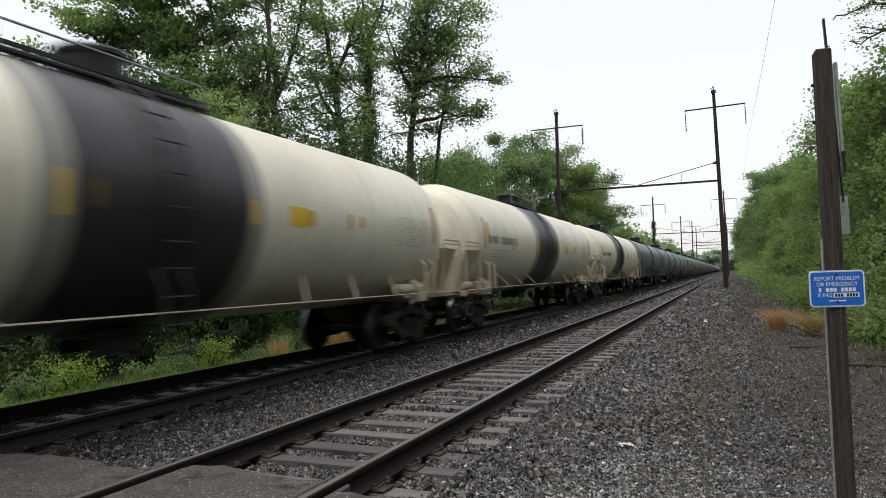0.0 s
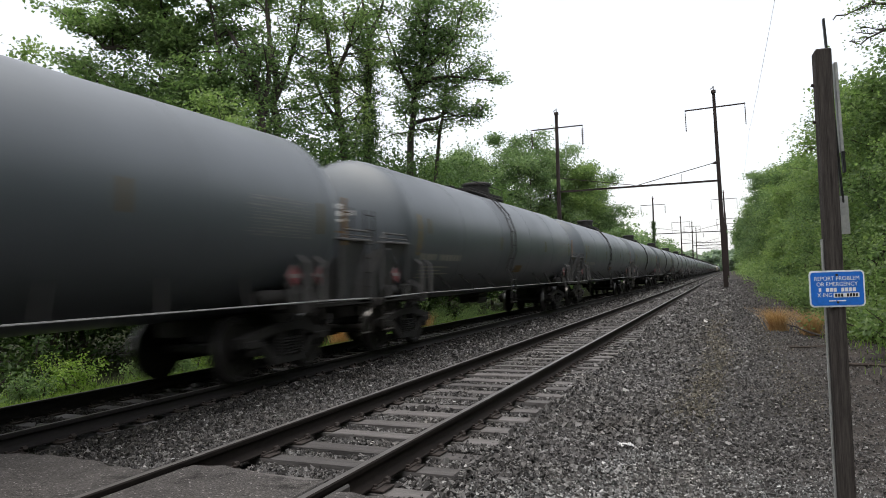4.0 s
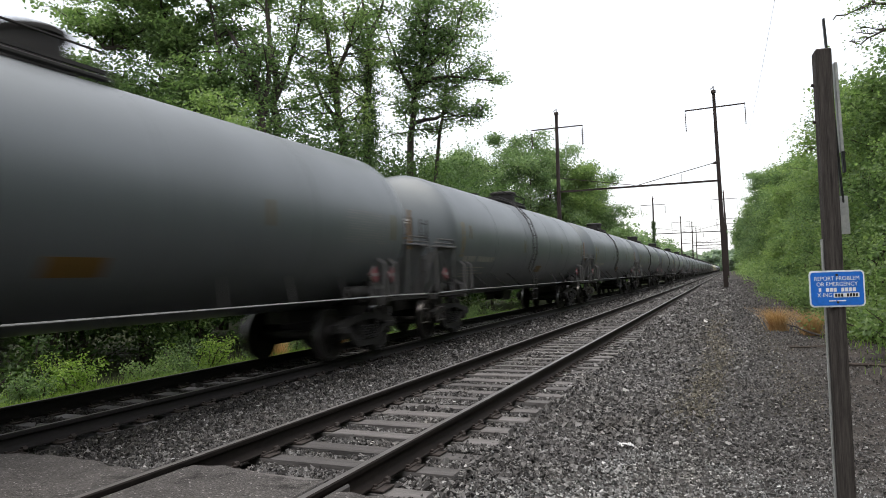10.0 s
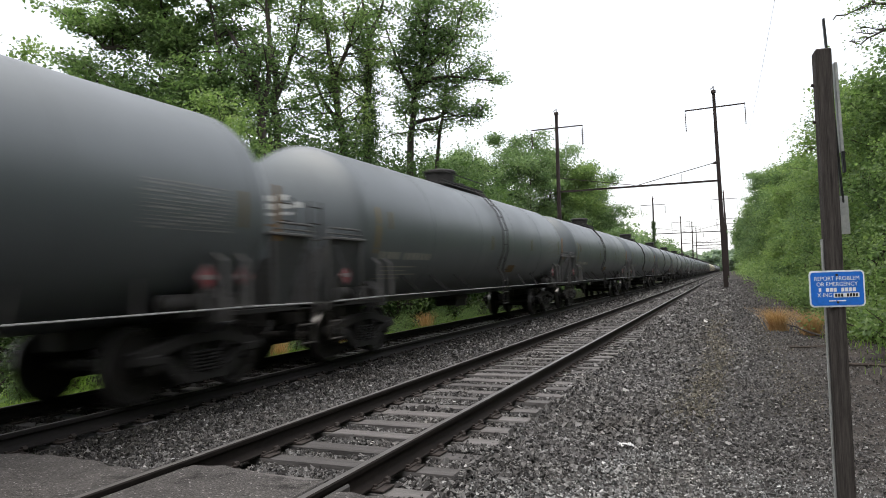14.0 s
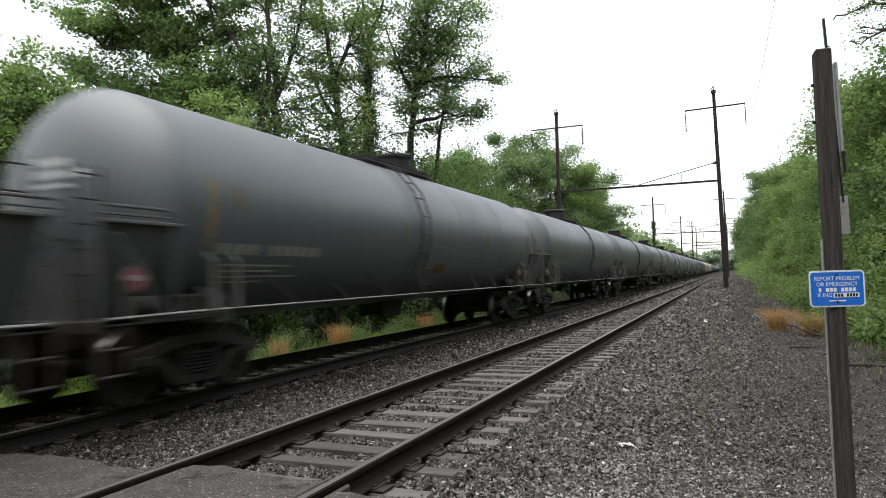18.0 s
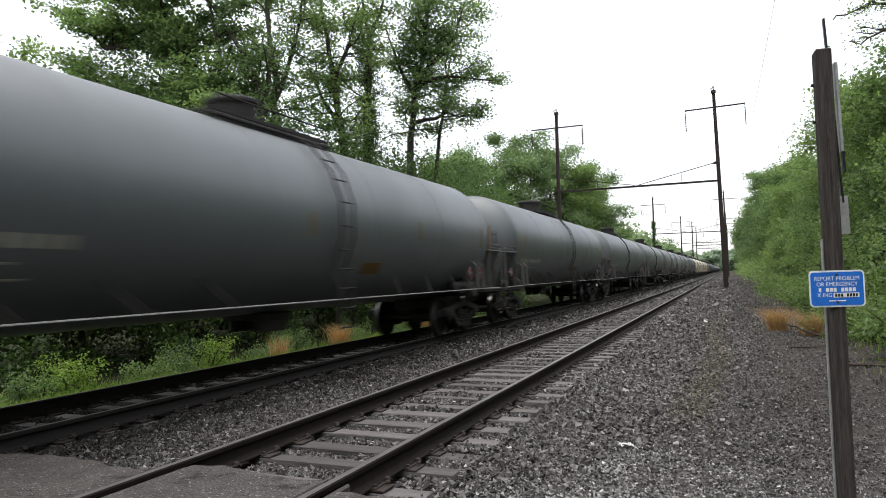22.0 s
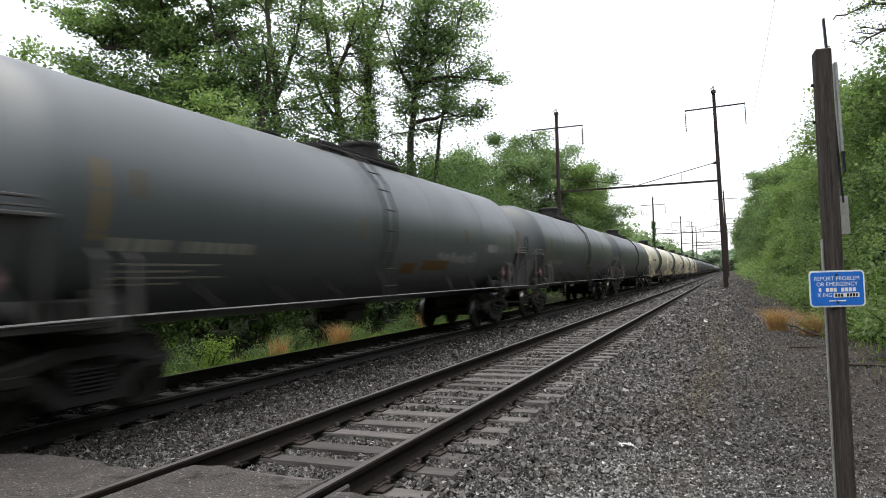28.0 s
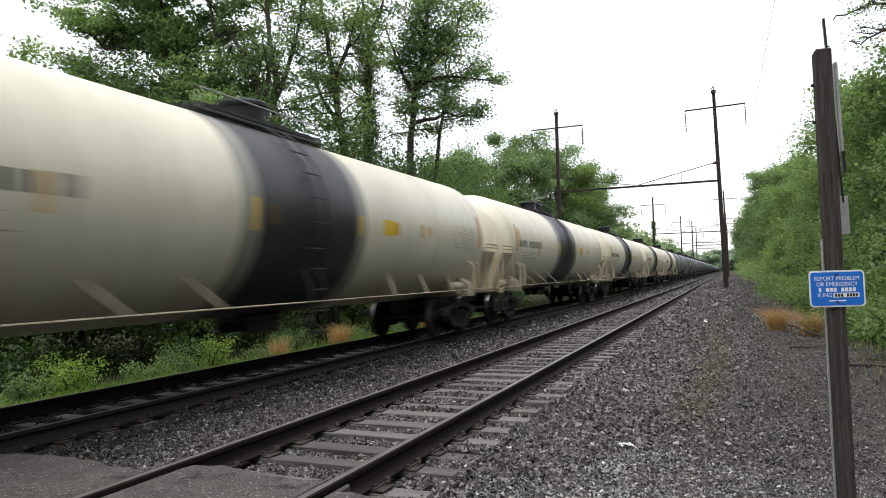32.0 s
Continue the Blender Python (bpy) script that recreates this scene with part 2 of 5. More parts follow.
M["pale_steel"] = surface("pale_dusty_steel", (0.06, 0.057, 0.055), (0.12, 0.115, 0.11), 2.0, 20, 0.65, 0, 0.15, 0.003)
M["scrawl"] = plain("chalky_white_scrawl", (0.34, 0.33, 0.32), 0.8)


# ---- mesh helpers ----
class Geo:
    """A small mesh under construction."""

    def __init__(self):
        self.v, self.f, self.mi = [], [], []

    def add(self, verts, faces, slot=0):
        o = len(self.v)
        self.v.extend(verts)
        self.f.extend([tuple(i + o for i in q) for q in faces])
        self.mi.extend([slot] * len(faces))
        return self

    def box(self, c, s, bev=0.0, m=None, slot=0):
        hx, hy, hz = s[0] / 2, s[1] / 2, s[2] / 2
        bev = min(bev, hx * 0.9, hy * 0.9, hz * 0.9)
        if bev <= 0:
            vs = [(x * hx, y * hy, z * hz) for x in (-1, 1) for y in (-1, 1) for z in (-1, 1)]
            fs = [(0, 1, 3, 2), (4, 6, 7, 5), (0, 4, 5, 1), (2, 3, 7, 6), (0, 2, 6, 4), (1, 5, 7, 3)]
        else:
            vs, idx = [], {}
            for x in (-1, 1):
                for y in (-1, 1):
                    for z in (-1, 1):
                        for a in range(3):
                            h = [hx - bev, hy - bev, hz - bev]
                            h[a] += bev
                            idx[(x, y, z, a)] = len(vs)
                            vs.append((x * h[0], y * h[1], z * h[2]))
            fs = []
            for a in range(3):
                b, c2 = (a + 1) % 3, (a + 2) % 3
                for s1 in (-1, 1):
                    q = []
                    for u, w in ((-1, -1), (1, -1), (1, 1), (-1, 1)):
                        k = [0, 0, 0]
                        k[a], k[b], k[c2] = s1, u, w
                        q.append(idx[(*k, a)])
                    fs.append(tuple(q if s1 > 0 else q[::-1]))
                for u in (-1, 1):
                    for w in (-1, 1):
                        k0, k1 = [0, 0, 0], [0, 0, 0]
                        k0[a], k1[a] = -1, 1
                        for k in (k0, k1):
                            k[b], k[c2] = u, w
                        q = [idx[(*k0, b)], idx[(*k1, b)], idx[(*k1, c2)], idx[(*k0, c2)]]
                        fs.append(tuple(q if u * w > 0 else q[::-1]))
            for x in (-1, 1):
                for y in (-1, 1):
                    for z in (-1, 1):
                        q = [idx[(x, y, z, a)] for a in range(3)]
                        fs.append(tuple(q if x * y * z > 0 else q[::-1]))
        m = m or Matrix()
        vs = [tuple(m @ Vector(p) + Vector(c)) for p in vs]
        return self.add(vs, fs, slot)

    def tube(self, pts, r, n=8, cap=True, slot=0):
        pts = [Vector(p) for p in pts]
        rs = r if isinstance(r, (list, tuple)) else [r] * len(pts)
        vs, fs = [], []
        ref = Vector((0.31, 0.17, 0.93))
        for i, p in enumerate(pts):
            d = (pts[min(i + 1, len(pts) - 1)] - pts[max(i - 1, 0)]).normalized()
            u = d.cross(ref)
            if u.length < 0.2:
                u = d.cross(Vector((1, 0, 0)))
            u.normalize()
            w = d.cross(u)
            for k in range(n):
                a = 2 * math.pi * k / n
                vs.append(tuple(p + (u * math.cos(a) + w * math.sin(a)) * rs[i]))
        for i in range(len(pts) - 1):
            for k in range(n):
                fs.append((i * n + k, i * n + (k + 1) % n, (i + 1) * n + (k + 1) % n, (i + 1) * n + k))
        if cap:
            fs.append(tuple(range(n))[::-1])
            fs.append(tuple((len(pts) - 1) * n + k for k in range(n)))
        return self.add(vs, fs, slot)

    def lathe(self, prof, axis="y", n=24, c=(0, 0, 0), slot=0):
        """prof: rows of (place on the axis, radius)."""
        vs, fs = [], []
        for t, r in prof:
            for k in range(n):
                a = 2 * math.pi * k / n
                u, w = r * math.cos(a), r * math.sin(a)
                p = {"y": (u, t, w), "x": (t, w, u), "z": (w, u, t)}[axis]
                vs.append((p[0] + c[0], p[1] + c[1], p[2] + c[2]))
        for i in range(len(prof) - 1):
            for k in range(n):
                fs.append((i * n + k, (i + 1) * n + k, (i + 1) * n + (k + 1) % n, i * n + (k + 1) % n))
        fs.append(tuple(range(n)))
        fs.append(tuple((len(prof) - 1) * n + k for k in range(n))[::-1])
        return self.add(vs, fs, slot)

    def prism(self, outline, axis, a, b, slot=0):
        """An outline of (u, w) pairs drawn out along an axis from a to b: x: (y, z); y: (x, z); z: (x, y)."""
        n = len(outline)
        put = {"x": lambda t, u, w: (t, u, w), "y": lambda t, u, w: (u, t, w), "z": lambda t, u, w: (u, w, t)}[axis]
        vs = [put(a, u, w) for u, w in outline] + [put(b, u, w) for u, w in outline]
        fs = [(i, (i + 1) % n, n + (i + 1) % n, n + i) for i in range(n)] + [tuple(range(n))[::-1], tuple(range(n, 2 * n))]
        return self.add(vs, fs, slot)


def finish(me, mats, angle=35):
    for mt in (mats if isinstance(mats, (list, tuple)) else [mats]):
        me.materials.append(mt)
    me.polygons.foreach_set("use_smooth", [True] * len(me.polygons))
    me.set_sharp_from_angle(angle=radians(angle))
    me.update()
    return me


def mesh_of(name, g, mats, angle=35):
    me = bpy.data.meshes.new(name)
    me.from_pydata(g.v, [], g.f)
    bm = bmesh.new()
    bm.from_mesh(me)
    for f, s in zip(bm.faces, g.mi):
        f.material_index = s
    bmesh.ops.recalc_face_normals(bm, faces=bm.faces)
    bm.to_mesh(me)
    bm.free()
    return finish(me, mats, angle)


def part(name, g, mats, parent, label="", angle=35, at=None):
    """One mesh object under a thing or a part."""
    ob = new(name, g if isinstance(g, bpy.types.Mesh) else mesh_of(name, g, mats, angle))
    ob.parent = parent
    if at is not None:
        ob.matrix_basis = at
    if label:
        ob["label"] = label
    return ob


def thing(name, label, category, at=None, group="", kind=""):
    ob = new(name)
    ob.empty_display_size = 0.2
    if at is not None:
        ob.matrix_basis = at
    return tagged(ob, label, category, group, kind)


def array_mesh(name, verts, faces, mat, smooth=False):
    """A large mesh from numpy arrays: verts (n, 3), faces (m, k)."""
    me = bpy.data.meshes.new(name)
    n, (m, k) = len(verts), faces.shape
    me.vertices.add(n)
    me.vertices.foreach_set("co", np.ascontiguousarray(verts, dtype=np.float32).ravel())
    me.loops.add(m * k)
    me.loops.foreach_set("vertex_index", np.ascontiguousarray(faces, dtype=np.int32).ravel())
    me.polygons.add(m)
    me.polygons.foreach_set("loop_start", np.arange(0, m * k, k, dtype=np.int32))
    me.polygons.foreach_set("use_smooth", np.full(m, smooth))
    me.update(calc_edges=True)
    me.validate()
    me.materials.append(mat)
    return me


# ---- the lie of the land ----
def ground_z(x, y):
    """Height of the ground sheet, below the stones."""
    x, y = np.asarray(x, float), np.asarray(y, float)
    z = np.full(np.broadcast(x, y).shape, -0.272)
    # shoulder to the service road, then the verge under the trees
    z = np.where(x > 0.75, -0.272 - 0.10 * np.clip((x - 0.75) / 2.2, 0, 1), z)
    z = np.where(x > 6.0, z + 0.35 * np.clip((x - 6.0) / 4.0, 0, 1), z)
    # ballast heaped over the tie ends between the tracks and beyond the far one
    z = z + 0.05 * np.clip((-1.6 - x) / 0.2, 0, 1) * np.clip((x + 3.85) / 0.2, 0, 1) + 0.05 * np.clip((-5.6 - x) / 0.2, 0, 1) * np.clip((x + 6.6) / 0.3, 0, 1)
    # bank on the far side
    z = np.where(x < -6.2, -0.272 - 0.45 * np.clip((-6.2 - x) / 2.0, 0, 1), z)
    z = z + 0.02 * np.sin(x * 2.1 + 0.4) * np.sin(y * 1.3) + 0.012 * np.sin(x * 5.3) * np.sin(y * 4.1 + 1)
    return z


def build_ground():
    xs = np.concatenate([[-3000, -1200, -500, -200, -90, -45, -25, -16], np.arange(-12, 12.01, 0.25), [16, 25, 45, 90, 200, 500, 1200, 3000]])
    ys = np.concatenate([[-1500, -600, -250, -100, -40, -15, -6], np.arange(0, 40, 0.35), np.arange(40, 120, 2.0), [140, 180, 250, 400, 700, 1200, 2000, 4000]])
    X, Y = np.meshgrid(xs, ys)
    Z = ground_z(X, Y)
    v = np.stack([X, Y, Z], -1).reshape(-1, 3)
    nx, ny = len(xs), len(ys)
    i = (np.arange(ny - 1)[:, None] * nx + np.arange(nx - 1)[None, :]).ravel()
    f = np.stack([i, i + 1, i + nx + 1, i + nx], 1)
    m, nt, b = nodes_of("ground_gravel_and_soil", 0.95, 0.0, 0.1)
    w = coords(nt, (1, 1, 1), True)
    sep = nt.nodes.new("ShaderNodeSeparateXYZ")
    nt.links.new(w, sep.inputs[0])
    vor = nt.nodes.new("ShaderNodeTexVoronoi")
    vor.inputs["Scale"].default_value = 17.0
    nt.links.new(w, vor.inputs["Vector"])
    bw = nt.nodes.new("ShaderNodeRGBToBW")
    nt.links.new(vor.outputs["Color"], bw.inputs[0])
    stones = ramp(nt, bw.outputs[0], [(0.1, (0.03, 0.029, 0.028)), (0.5, (0.085, 0.079, 0.075)), (0.9, (0.16, 0.15, 0.145))])
    soil = ramp(nt, noise_tex(nt, w, 1.4, 7, 0.7), [(0.3, (0.03, 0.026, 0.023)), (0.7, (0.07, 0.06, 0.053))])
    grassy = ramp(nt, noise_tex(nt, w, 3.0, 6), [(0.3, (0.02, 0.026, 0.012)), (0.7, (0.05, 0.055, 0.025))])

    def step(lo, hi):
        r = nt.nodes.new("ShaderNodeMapRange")
        r.inputs["From Min"].default_value, r.inputs["From Max"].default_value = lo, hi
        ad = nt.nodes.new("ShaderNodeMath")
        ad.operation = "MULTIPLY_ADD"
        nt.links.new(noise_tex(nt, w, 0.6, 5), ad.inputs[0])
        ad.inputs[1].default_value = 2.4
        nt.links.new(sep.outputs["X"], ad.inputs[2])
        nt.links.new(ad.outputs[0], r.inputs["Value"])
        return r.outputs[0]

    # uneven patches, darkened overall to stand for small shadows between stones
    patchy = ramp(nt, noise_tex(nt, w, 0.9, 7, 0.75), [(0.3, (0.42, 0.42, 0.42)), (0.7, (0.8, 0.79, 0.78))])
    stones = mix(nt, stones, patchy, 1.0, "MULTIPLY")
    c = mix(nt, stones, soil, step(4.5, 5.8))
    c = mix(nt, c, grassy, step(7.0, 8.2))
    c = mix(nt, c, grassy, step(-5.6, -6.4))
    nt.links.new(c, b.inputs["Base Color"])
    bump(nt, b, vor.outputs["Distance"], 0.9, 0.03)
    ob = new("ground", array_mesh("ground", v, f, m, True))
    tagged(ob, "dark grey gravel ground with soil and grass verges", "ground", kind="structure")


def rail_outline(x, side=1):
    """A flat-bottomed rail's outline about x, its top at z = 0."""
    p = [(-0.076, -0.186), (-0.076, -0.172), (-0.022, -0.15), (-0.009, -0.13), (-0.009, -0.056), (-0.036, -0.042), (-0.037, -0.01), (-0.027, 0.0)]
    return [(x + u, w) for u, w in p] + [(x - u, w) for u, w in p[::-1]]


def build_track(name, label, x0, tie_mat, y_first, n_single, hardware, side):
    """Two rails on wooden ties; x0: centre line."""
    tr = thing(name, label, "railway track", kind="structure")
    y_end = 900.0
    for s in (-1, 1):
        g = Geo()
        x = x0 + s * 0.7525
        o = rail_outline(x)
        g.prism(o, "y", -60.0, y_end)
        for i in range(len(g.f)):
            f = g.f[i]
            if len(f) == 4 and all(g.v[k][2] > -0.0005 for k in f):
                g.mi[i] = 1
        part("rail", g, [side, M["rail_top"]], tr)
    pitch = TIE_PITCH
    meshes = []
    rng = random.Random(int(abs(x0) * 100))
    for k in range(6):
        g = Geo().box((0, 0, -0.09), (2.55, 0.22, 0.18), 0.012)
        for i, p in enumerate(g.v):
            g.v[i] = (p[0] + rng.uniform(-0.012, 0.012), p[1] + rng.uniform(-0.008, 0.008), p[2] + rng.uniform(-0.007, 0.004))
        meshes.append(mesh_of("tie", g, tie_mat, 40))
    plate = Geo().box((0, 0, 0.008), (0.36, 0.19, 0.018), 0.004).box((-0.095, 0, 0.02), (0.03, 0.19, 0.02), 0.004).box((0.095, 0, 0.02), (0.03, 0.19, 0.02), 0.004)
    for sx, sy in ((-0.085, 0.05), (0.085, -0.05), (0.14, 0.06), (-0.14, -0.06)):
        plate.box((sx, sy, 0.038), (0.035, 0.026, 0.022), 0.005)
    plate_me = mesh_of("tie_plate", plate, M["iron"])
    anchor = Geo().box((0, 0, 0), (0.2, 0.035, 0.035), 0.008)
    for sx in (-1, 1):
        anchor.lathe([(-0.028, 0.01), (-0.024, 0.03), (0.024, 0.03), (0.028, 0.01)], "y", 7, (sx * 0.094, 0, 0.022))
    anchor_me = mesh_of("rail_anchor", anchor, M["iron"])
    rest = Geo()
    for k in range(int(420 / pitch)):
        y = y_first + k * pitch + rng.uniform(-0.025, 0.025)
        xx, turn = x0 + rng.uniform(-0.05, 0.05), rng.uniform(-0.8, 0.8)
        if k < n_single:
            part("tie", meshes[k % 6], None, tr, at=pose(xx, y, -0.205, rng.uniform(-1, 1), rng.uniform(-0.25, 0.25), turn))
        else:
            rest.box((xx, y, -0.295), (2.55, 0.22, 0.18))
        if hardware and k < hardware:
            for s in (-1, 1):
                part("tie_plate", plate_me, None, tr, at=pose(x0 + s * 0.7525, y, -0.203))
                part("rail_anchor", anchor_me, None, tr, at=pose(x0 + s * 0.7525, y + 0.13, -0.194))
    far = part("far_ties", rest, tie_mat, tr)
    far["kind"] = "stuff"
    return tr


def stone_field(name, label, x, y, z, size, mat, rng):
    """Angular stones, one mesh: jittered and turned wedges."""
    n = len(x)
    base = np.array([(math.cos(a), math.sin(a), c) for c in (-0.8, 0.8) for a in (0.3, 2.4, 4.5)], float)
    v = base[None] * 0.62 * rng.uniform(0.6, 1.15, (n, 6, 1)) + rng.normal(0, 0.09, (n, 6, 3))
    v = v * (size[:, None, None] * rng.uniform(0.55, 1.25, (n, 1, 3)) * np.array([1.15, 0.95, 0.75]))
    q = rng.normal(size=(n, 4))
    q /= np.linalg.norm(q, axis=1)[:, None]
    a, b, c, d = q.T
    R = np.stack([np.stack([1 - 2 * (c * c + d * d), 2 * (b * c - a * d), 2 * (b * d + a * c)], -1),
                  np.stack([2 * (b * c + a * d), 1 - 2 * (b * b + d * d), 2 * (c * d - a * b)], -1),
                  np.stack([2 * (b * d - a * c), 2 * (c * d + a * b), 1 - 2 * (b * b + c * c)], -1)], 1)
    v = np.einsum("nij,nkj->nki", R, v) + np.stack([x, y, z], -1)[:, None]
    f0 = np.array([(0, 2, 1), (3, 4, 5), (0, 1, 4), (0, 4, 3), (1, 2, 5), (1, 5, 4), (2, 0, 3), (2, 3, 5)])
    f = (f0[None] + 6 * np.arange(n)[:, None, None]).reshape(-1, 3)
    ob = new(name, array_mesh(name, v.reshape(-1, 3), f, mat))
    return tagged(ob, label, "gravel", kind="stuff")


def build_ballast():
    rng = np.random.default_rng(5)
    X, Y, S = [], [], []
    for y0, y1, dens, s in ((3.9, 7.5, 1500, 0.030), (7.5, 12.0, 860, 0.036), (12.0, 20.0, 360, 0.049), (20.0, 34.0, 130, 0.072), (34.0, 64.0, 34, 0.11), (64.0, 130.0, 9, 0.19)):
        n = int((y1 - y0) * 13.4 * dens)
        X.append(rng.uniform(-7.2, 6.2, n))
        Y.append(rng.uniform(y0, y1, n))
        S.append(s * rng.uniform(0.5, 1.35, n) * np.where(rng.random(n) < 0.05, 1.6, 1))
    x, y, s = np.concatenate(X), np.concatenate(Y), np.concatenate(S)
    # loose stones lie in a widening stretch along the line; the ground sheet goes on beyond it
    keep = (x < 3.1 + 0.19 * y) & (x > 2.2 - 1.5 * y)
    for rx in (0, -1.505, -4.013, -5.518):
        keep &= np.abs(x - rx) > 0.1
    # fewer stones towards the soil verge, none on the paved crossing
    keep &= rng.random(len(x)) > np.clip((x - 3.5) / 2.2, 0, 0.95)
    keep &= rng.random(len(x)) > np.clip((-6.1 - x) / 1.0, 0, 0.95)
    edge = np.where(x > 0.09, 4.22, np.where(x > -1.5, 4.52, 4.36)) + 0.06 * np.sin(x * 4.0) + rng.normal(0, 0.05, len(x))
    keep &= ~((y < edge) & (x < 0.6))
    # ties stay bare but for a few stones
    for x0, y1, pitch, bare in ((-0.7525, 5.4, TIE_PITCH, 0.9), (TRACK_B - 0.05, 5.2, TIE_PITCH, 0.93)):
        on = (np.abs(x - x0) < 1.3) & (x > x0 - (0.85 if x0 > -2 else 0.8)) & ((x0 > -2) | (x < x0 + 0.85)) & (np.abs((y - y1 + pitch / 2) % pitch - pitch / 2) < 0.125)
        keep &= ~(on & (rng.random(len(x)) < bare))
    x, y, s = x[keep], y[keep], s[keep]
    # coarse on the shoulder of the track, finer on the trodden road and towards the verge
    s = s * np.where((x > 0.4) & (x < 1.9), 1.12, 1.0) * np.clip(1.0 - 0.4 * (x - 2.0) / 1.6, 0.55, 1.0)
    z = ground_z(x, y) + rng.uniform(0.0, 0.02, len(x)) + s * 0.1
    track = (np.abs(x + 0.7525) < 1.35) | (np.abs(x - TRACK_B) < 1.35)
    z = np.where(track, z + 0.026, z)
    pale = (x > 0.35) & (rng.random(len(x)) < np.clip((np.minimum(4.5 + 1.9 * (x - 0.3), 7.25 - 0.3 * np.clip(x - 2.6, 0, 3)) + 0.2 * np.sin(x * 3.7) - y) * 1.7, 0, 0.88))
    worn = np.exp(-((x - 2.35 - 0.1 * np.sin(y * 0.5)) / 0.3) ** 2) * np.clip((y - 7.5) / 2.0, 0, 1) + 0.6 * np.exp(-((x - 3.6) / 0.35) ** 2) * np.clip((y - 8) / 3.0, 0, 1)
    sandy = ~pale & (rng.random(len(x)) < 0.95 * worn * np.clip((34 - y) / 12, 0, 1))
    # much darker stones along the train's track, reaching further on its near side
    blackish = ~pale & ~sandy & (np.abs(x - TRACK_B) < 1.05 + np.where(x > TRACK_B, 1.3, 0.5) * rng.random(len(x)))
    plainer = ~pale & ~blackish & ~sandy
    stone_field("ballast", "dark grey crushed-stone railway ballast", x[plainer], y[plainer], z[plainer], s[plainer], M["stone"], rng)
    stone_field("oily_ballast", "blackish ballast under the train", x[blackish], y[blackish], z[blackish], s[blackish], M["stone_blackish"], rng)
    stone_field("sandy_grit", "sandy brown grit worn into a wheel track", x[sandy], y[sandy], z[sandy], s[sandy] * 0.75, M["stone_sandy"], rng)
    stone_field("crushed_stone", "pale grey crushed stone beside the crossing", x[pale], y[pale], z[pale], s[pale] * 0.72, M["stone_pale"], rng)


def build_crossing():
    """The paved level crossing: slabs between and beside the rails with flangeways left open."""
    cr = thing("level_crossing", "worn dark asphalt level crossing laid around the rails", "crossing", kind="structure")
    rng = random.Random(3)
    strips = [(0.09, 0.75, 4.28), (-1.40, -0.105, 4.56), (-3.88, -1.62, 4.4), (-5.4, -4.13, 4.3), (-9.5, -5.63, 4.3)]
    for xa, xb, ye in strips:
        n = max(4, int((xb - xa) / 0.12))
        top = []
        for i in range(n + 1):
            x = xa + (xb - xa) * i / n
            top.append((x, ye + rng.uniform(-0.03, 0.03) + 0.06 * math.sin(x * 4.0)))
        vs, fs = [], []
        for i, (x, y) in enumerate(top):
            lip = rng.uniform(0.03, 0.08)
            vs += [(x, -9.0, -0.3), (x, -9.0, -0.02), (x, 2.5, -0.02), (x, y - lip - 0.1, -0.035 + rng.uniform(-0.006, 0.006)), (x, y, -0.15 + rng.uniform(-0.03, 0.0)), (x, y + 0.04, -0.32)]
        for i in range(n):
            for k in range(5):
                a = i * 6 + k
                fs.append((a, a + 6, a + 7, a + 1))
        fs.append(tuple(range(6)))
        fs.append(tuple(n * 6 + k for k in range(6))[::-1])
        part("asphalt_slab", Geo().add(vs, fs), M["asphalt"], cr)
    # steel guard strips along the flangeways
    for x in (-1.40, -0.115, -1.615, 0.1):
        part("guard_strip", Geo().box((x, -2.5, -0.075), (0.035, 13.7, 0.1), 0.02), M["guard"], cr)
    return cr


build_ground()
track_a = build_track("track_near", "single railway track with weathered wooden ties", -0.7525, M["tie"], 5.4 - TIE_PITCH, 300, 60, M["rail_side"])
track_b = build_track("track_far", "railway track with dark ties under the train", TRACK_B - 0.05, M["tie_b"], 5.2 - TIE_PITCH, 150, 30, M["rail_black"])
build_crossing()
build_ballast()


# ---- the train: tank cars ----
TANK_R, TANK_Z, TANK_HALF = 1.53, 2.438, 8.27
HEAD = 0.7               # depth of the dished ends
AXLES = (-7.85, -6.07, 6.07, 7.85)
WHEEL_R = 0.46


def ring_point(ang, y, r=TANK_R):
    """A point on the shell: ang in degrees from the side (+x), upwards."""
    a = radians(ang)
    return (r * math.cos(a), y, TANK_Z + r * math.sin(a))


def shell_patch(g, a0, a1, y0, y1, off=0.006, n=4, side=1, slot=0):
    """A thin plate bent to the shell between two angles; side: +1 or -1 in x."""
    vs, fs = [], []
    for i in range(n + 1):
        a = a0 + (a1 - a0) * i / n
        for r in (TANK_R - 0.004, TANK_R + off):
            p = ring_point(a, 0, r)
            vs += [(side * p[0], y0, p[2]), (side * p[0], y1, p[2])]
    for i in range(n):
        b = i * 4
        fs += [(b + 2, b + 3, b + 7, b + 6), (b, b + 4, b + 5, b + 1), (b, b + 2, b + 6, b + 4), (b + 1, b + 5, b + 7, b + 3)]
    fs += [(0, 1, 3, 2), (n * 4, n * 4 + 2, n * 4 + 3, n * 4 + 1)]
    return g.add(vs, fs, slot)


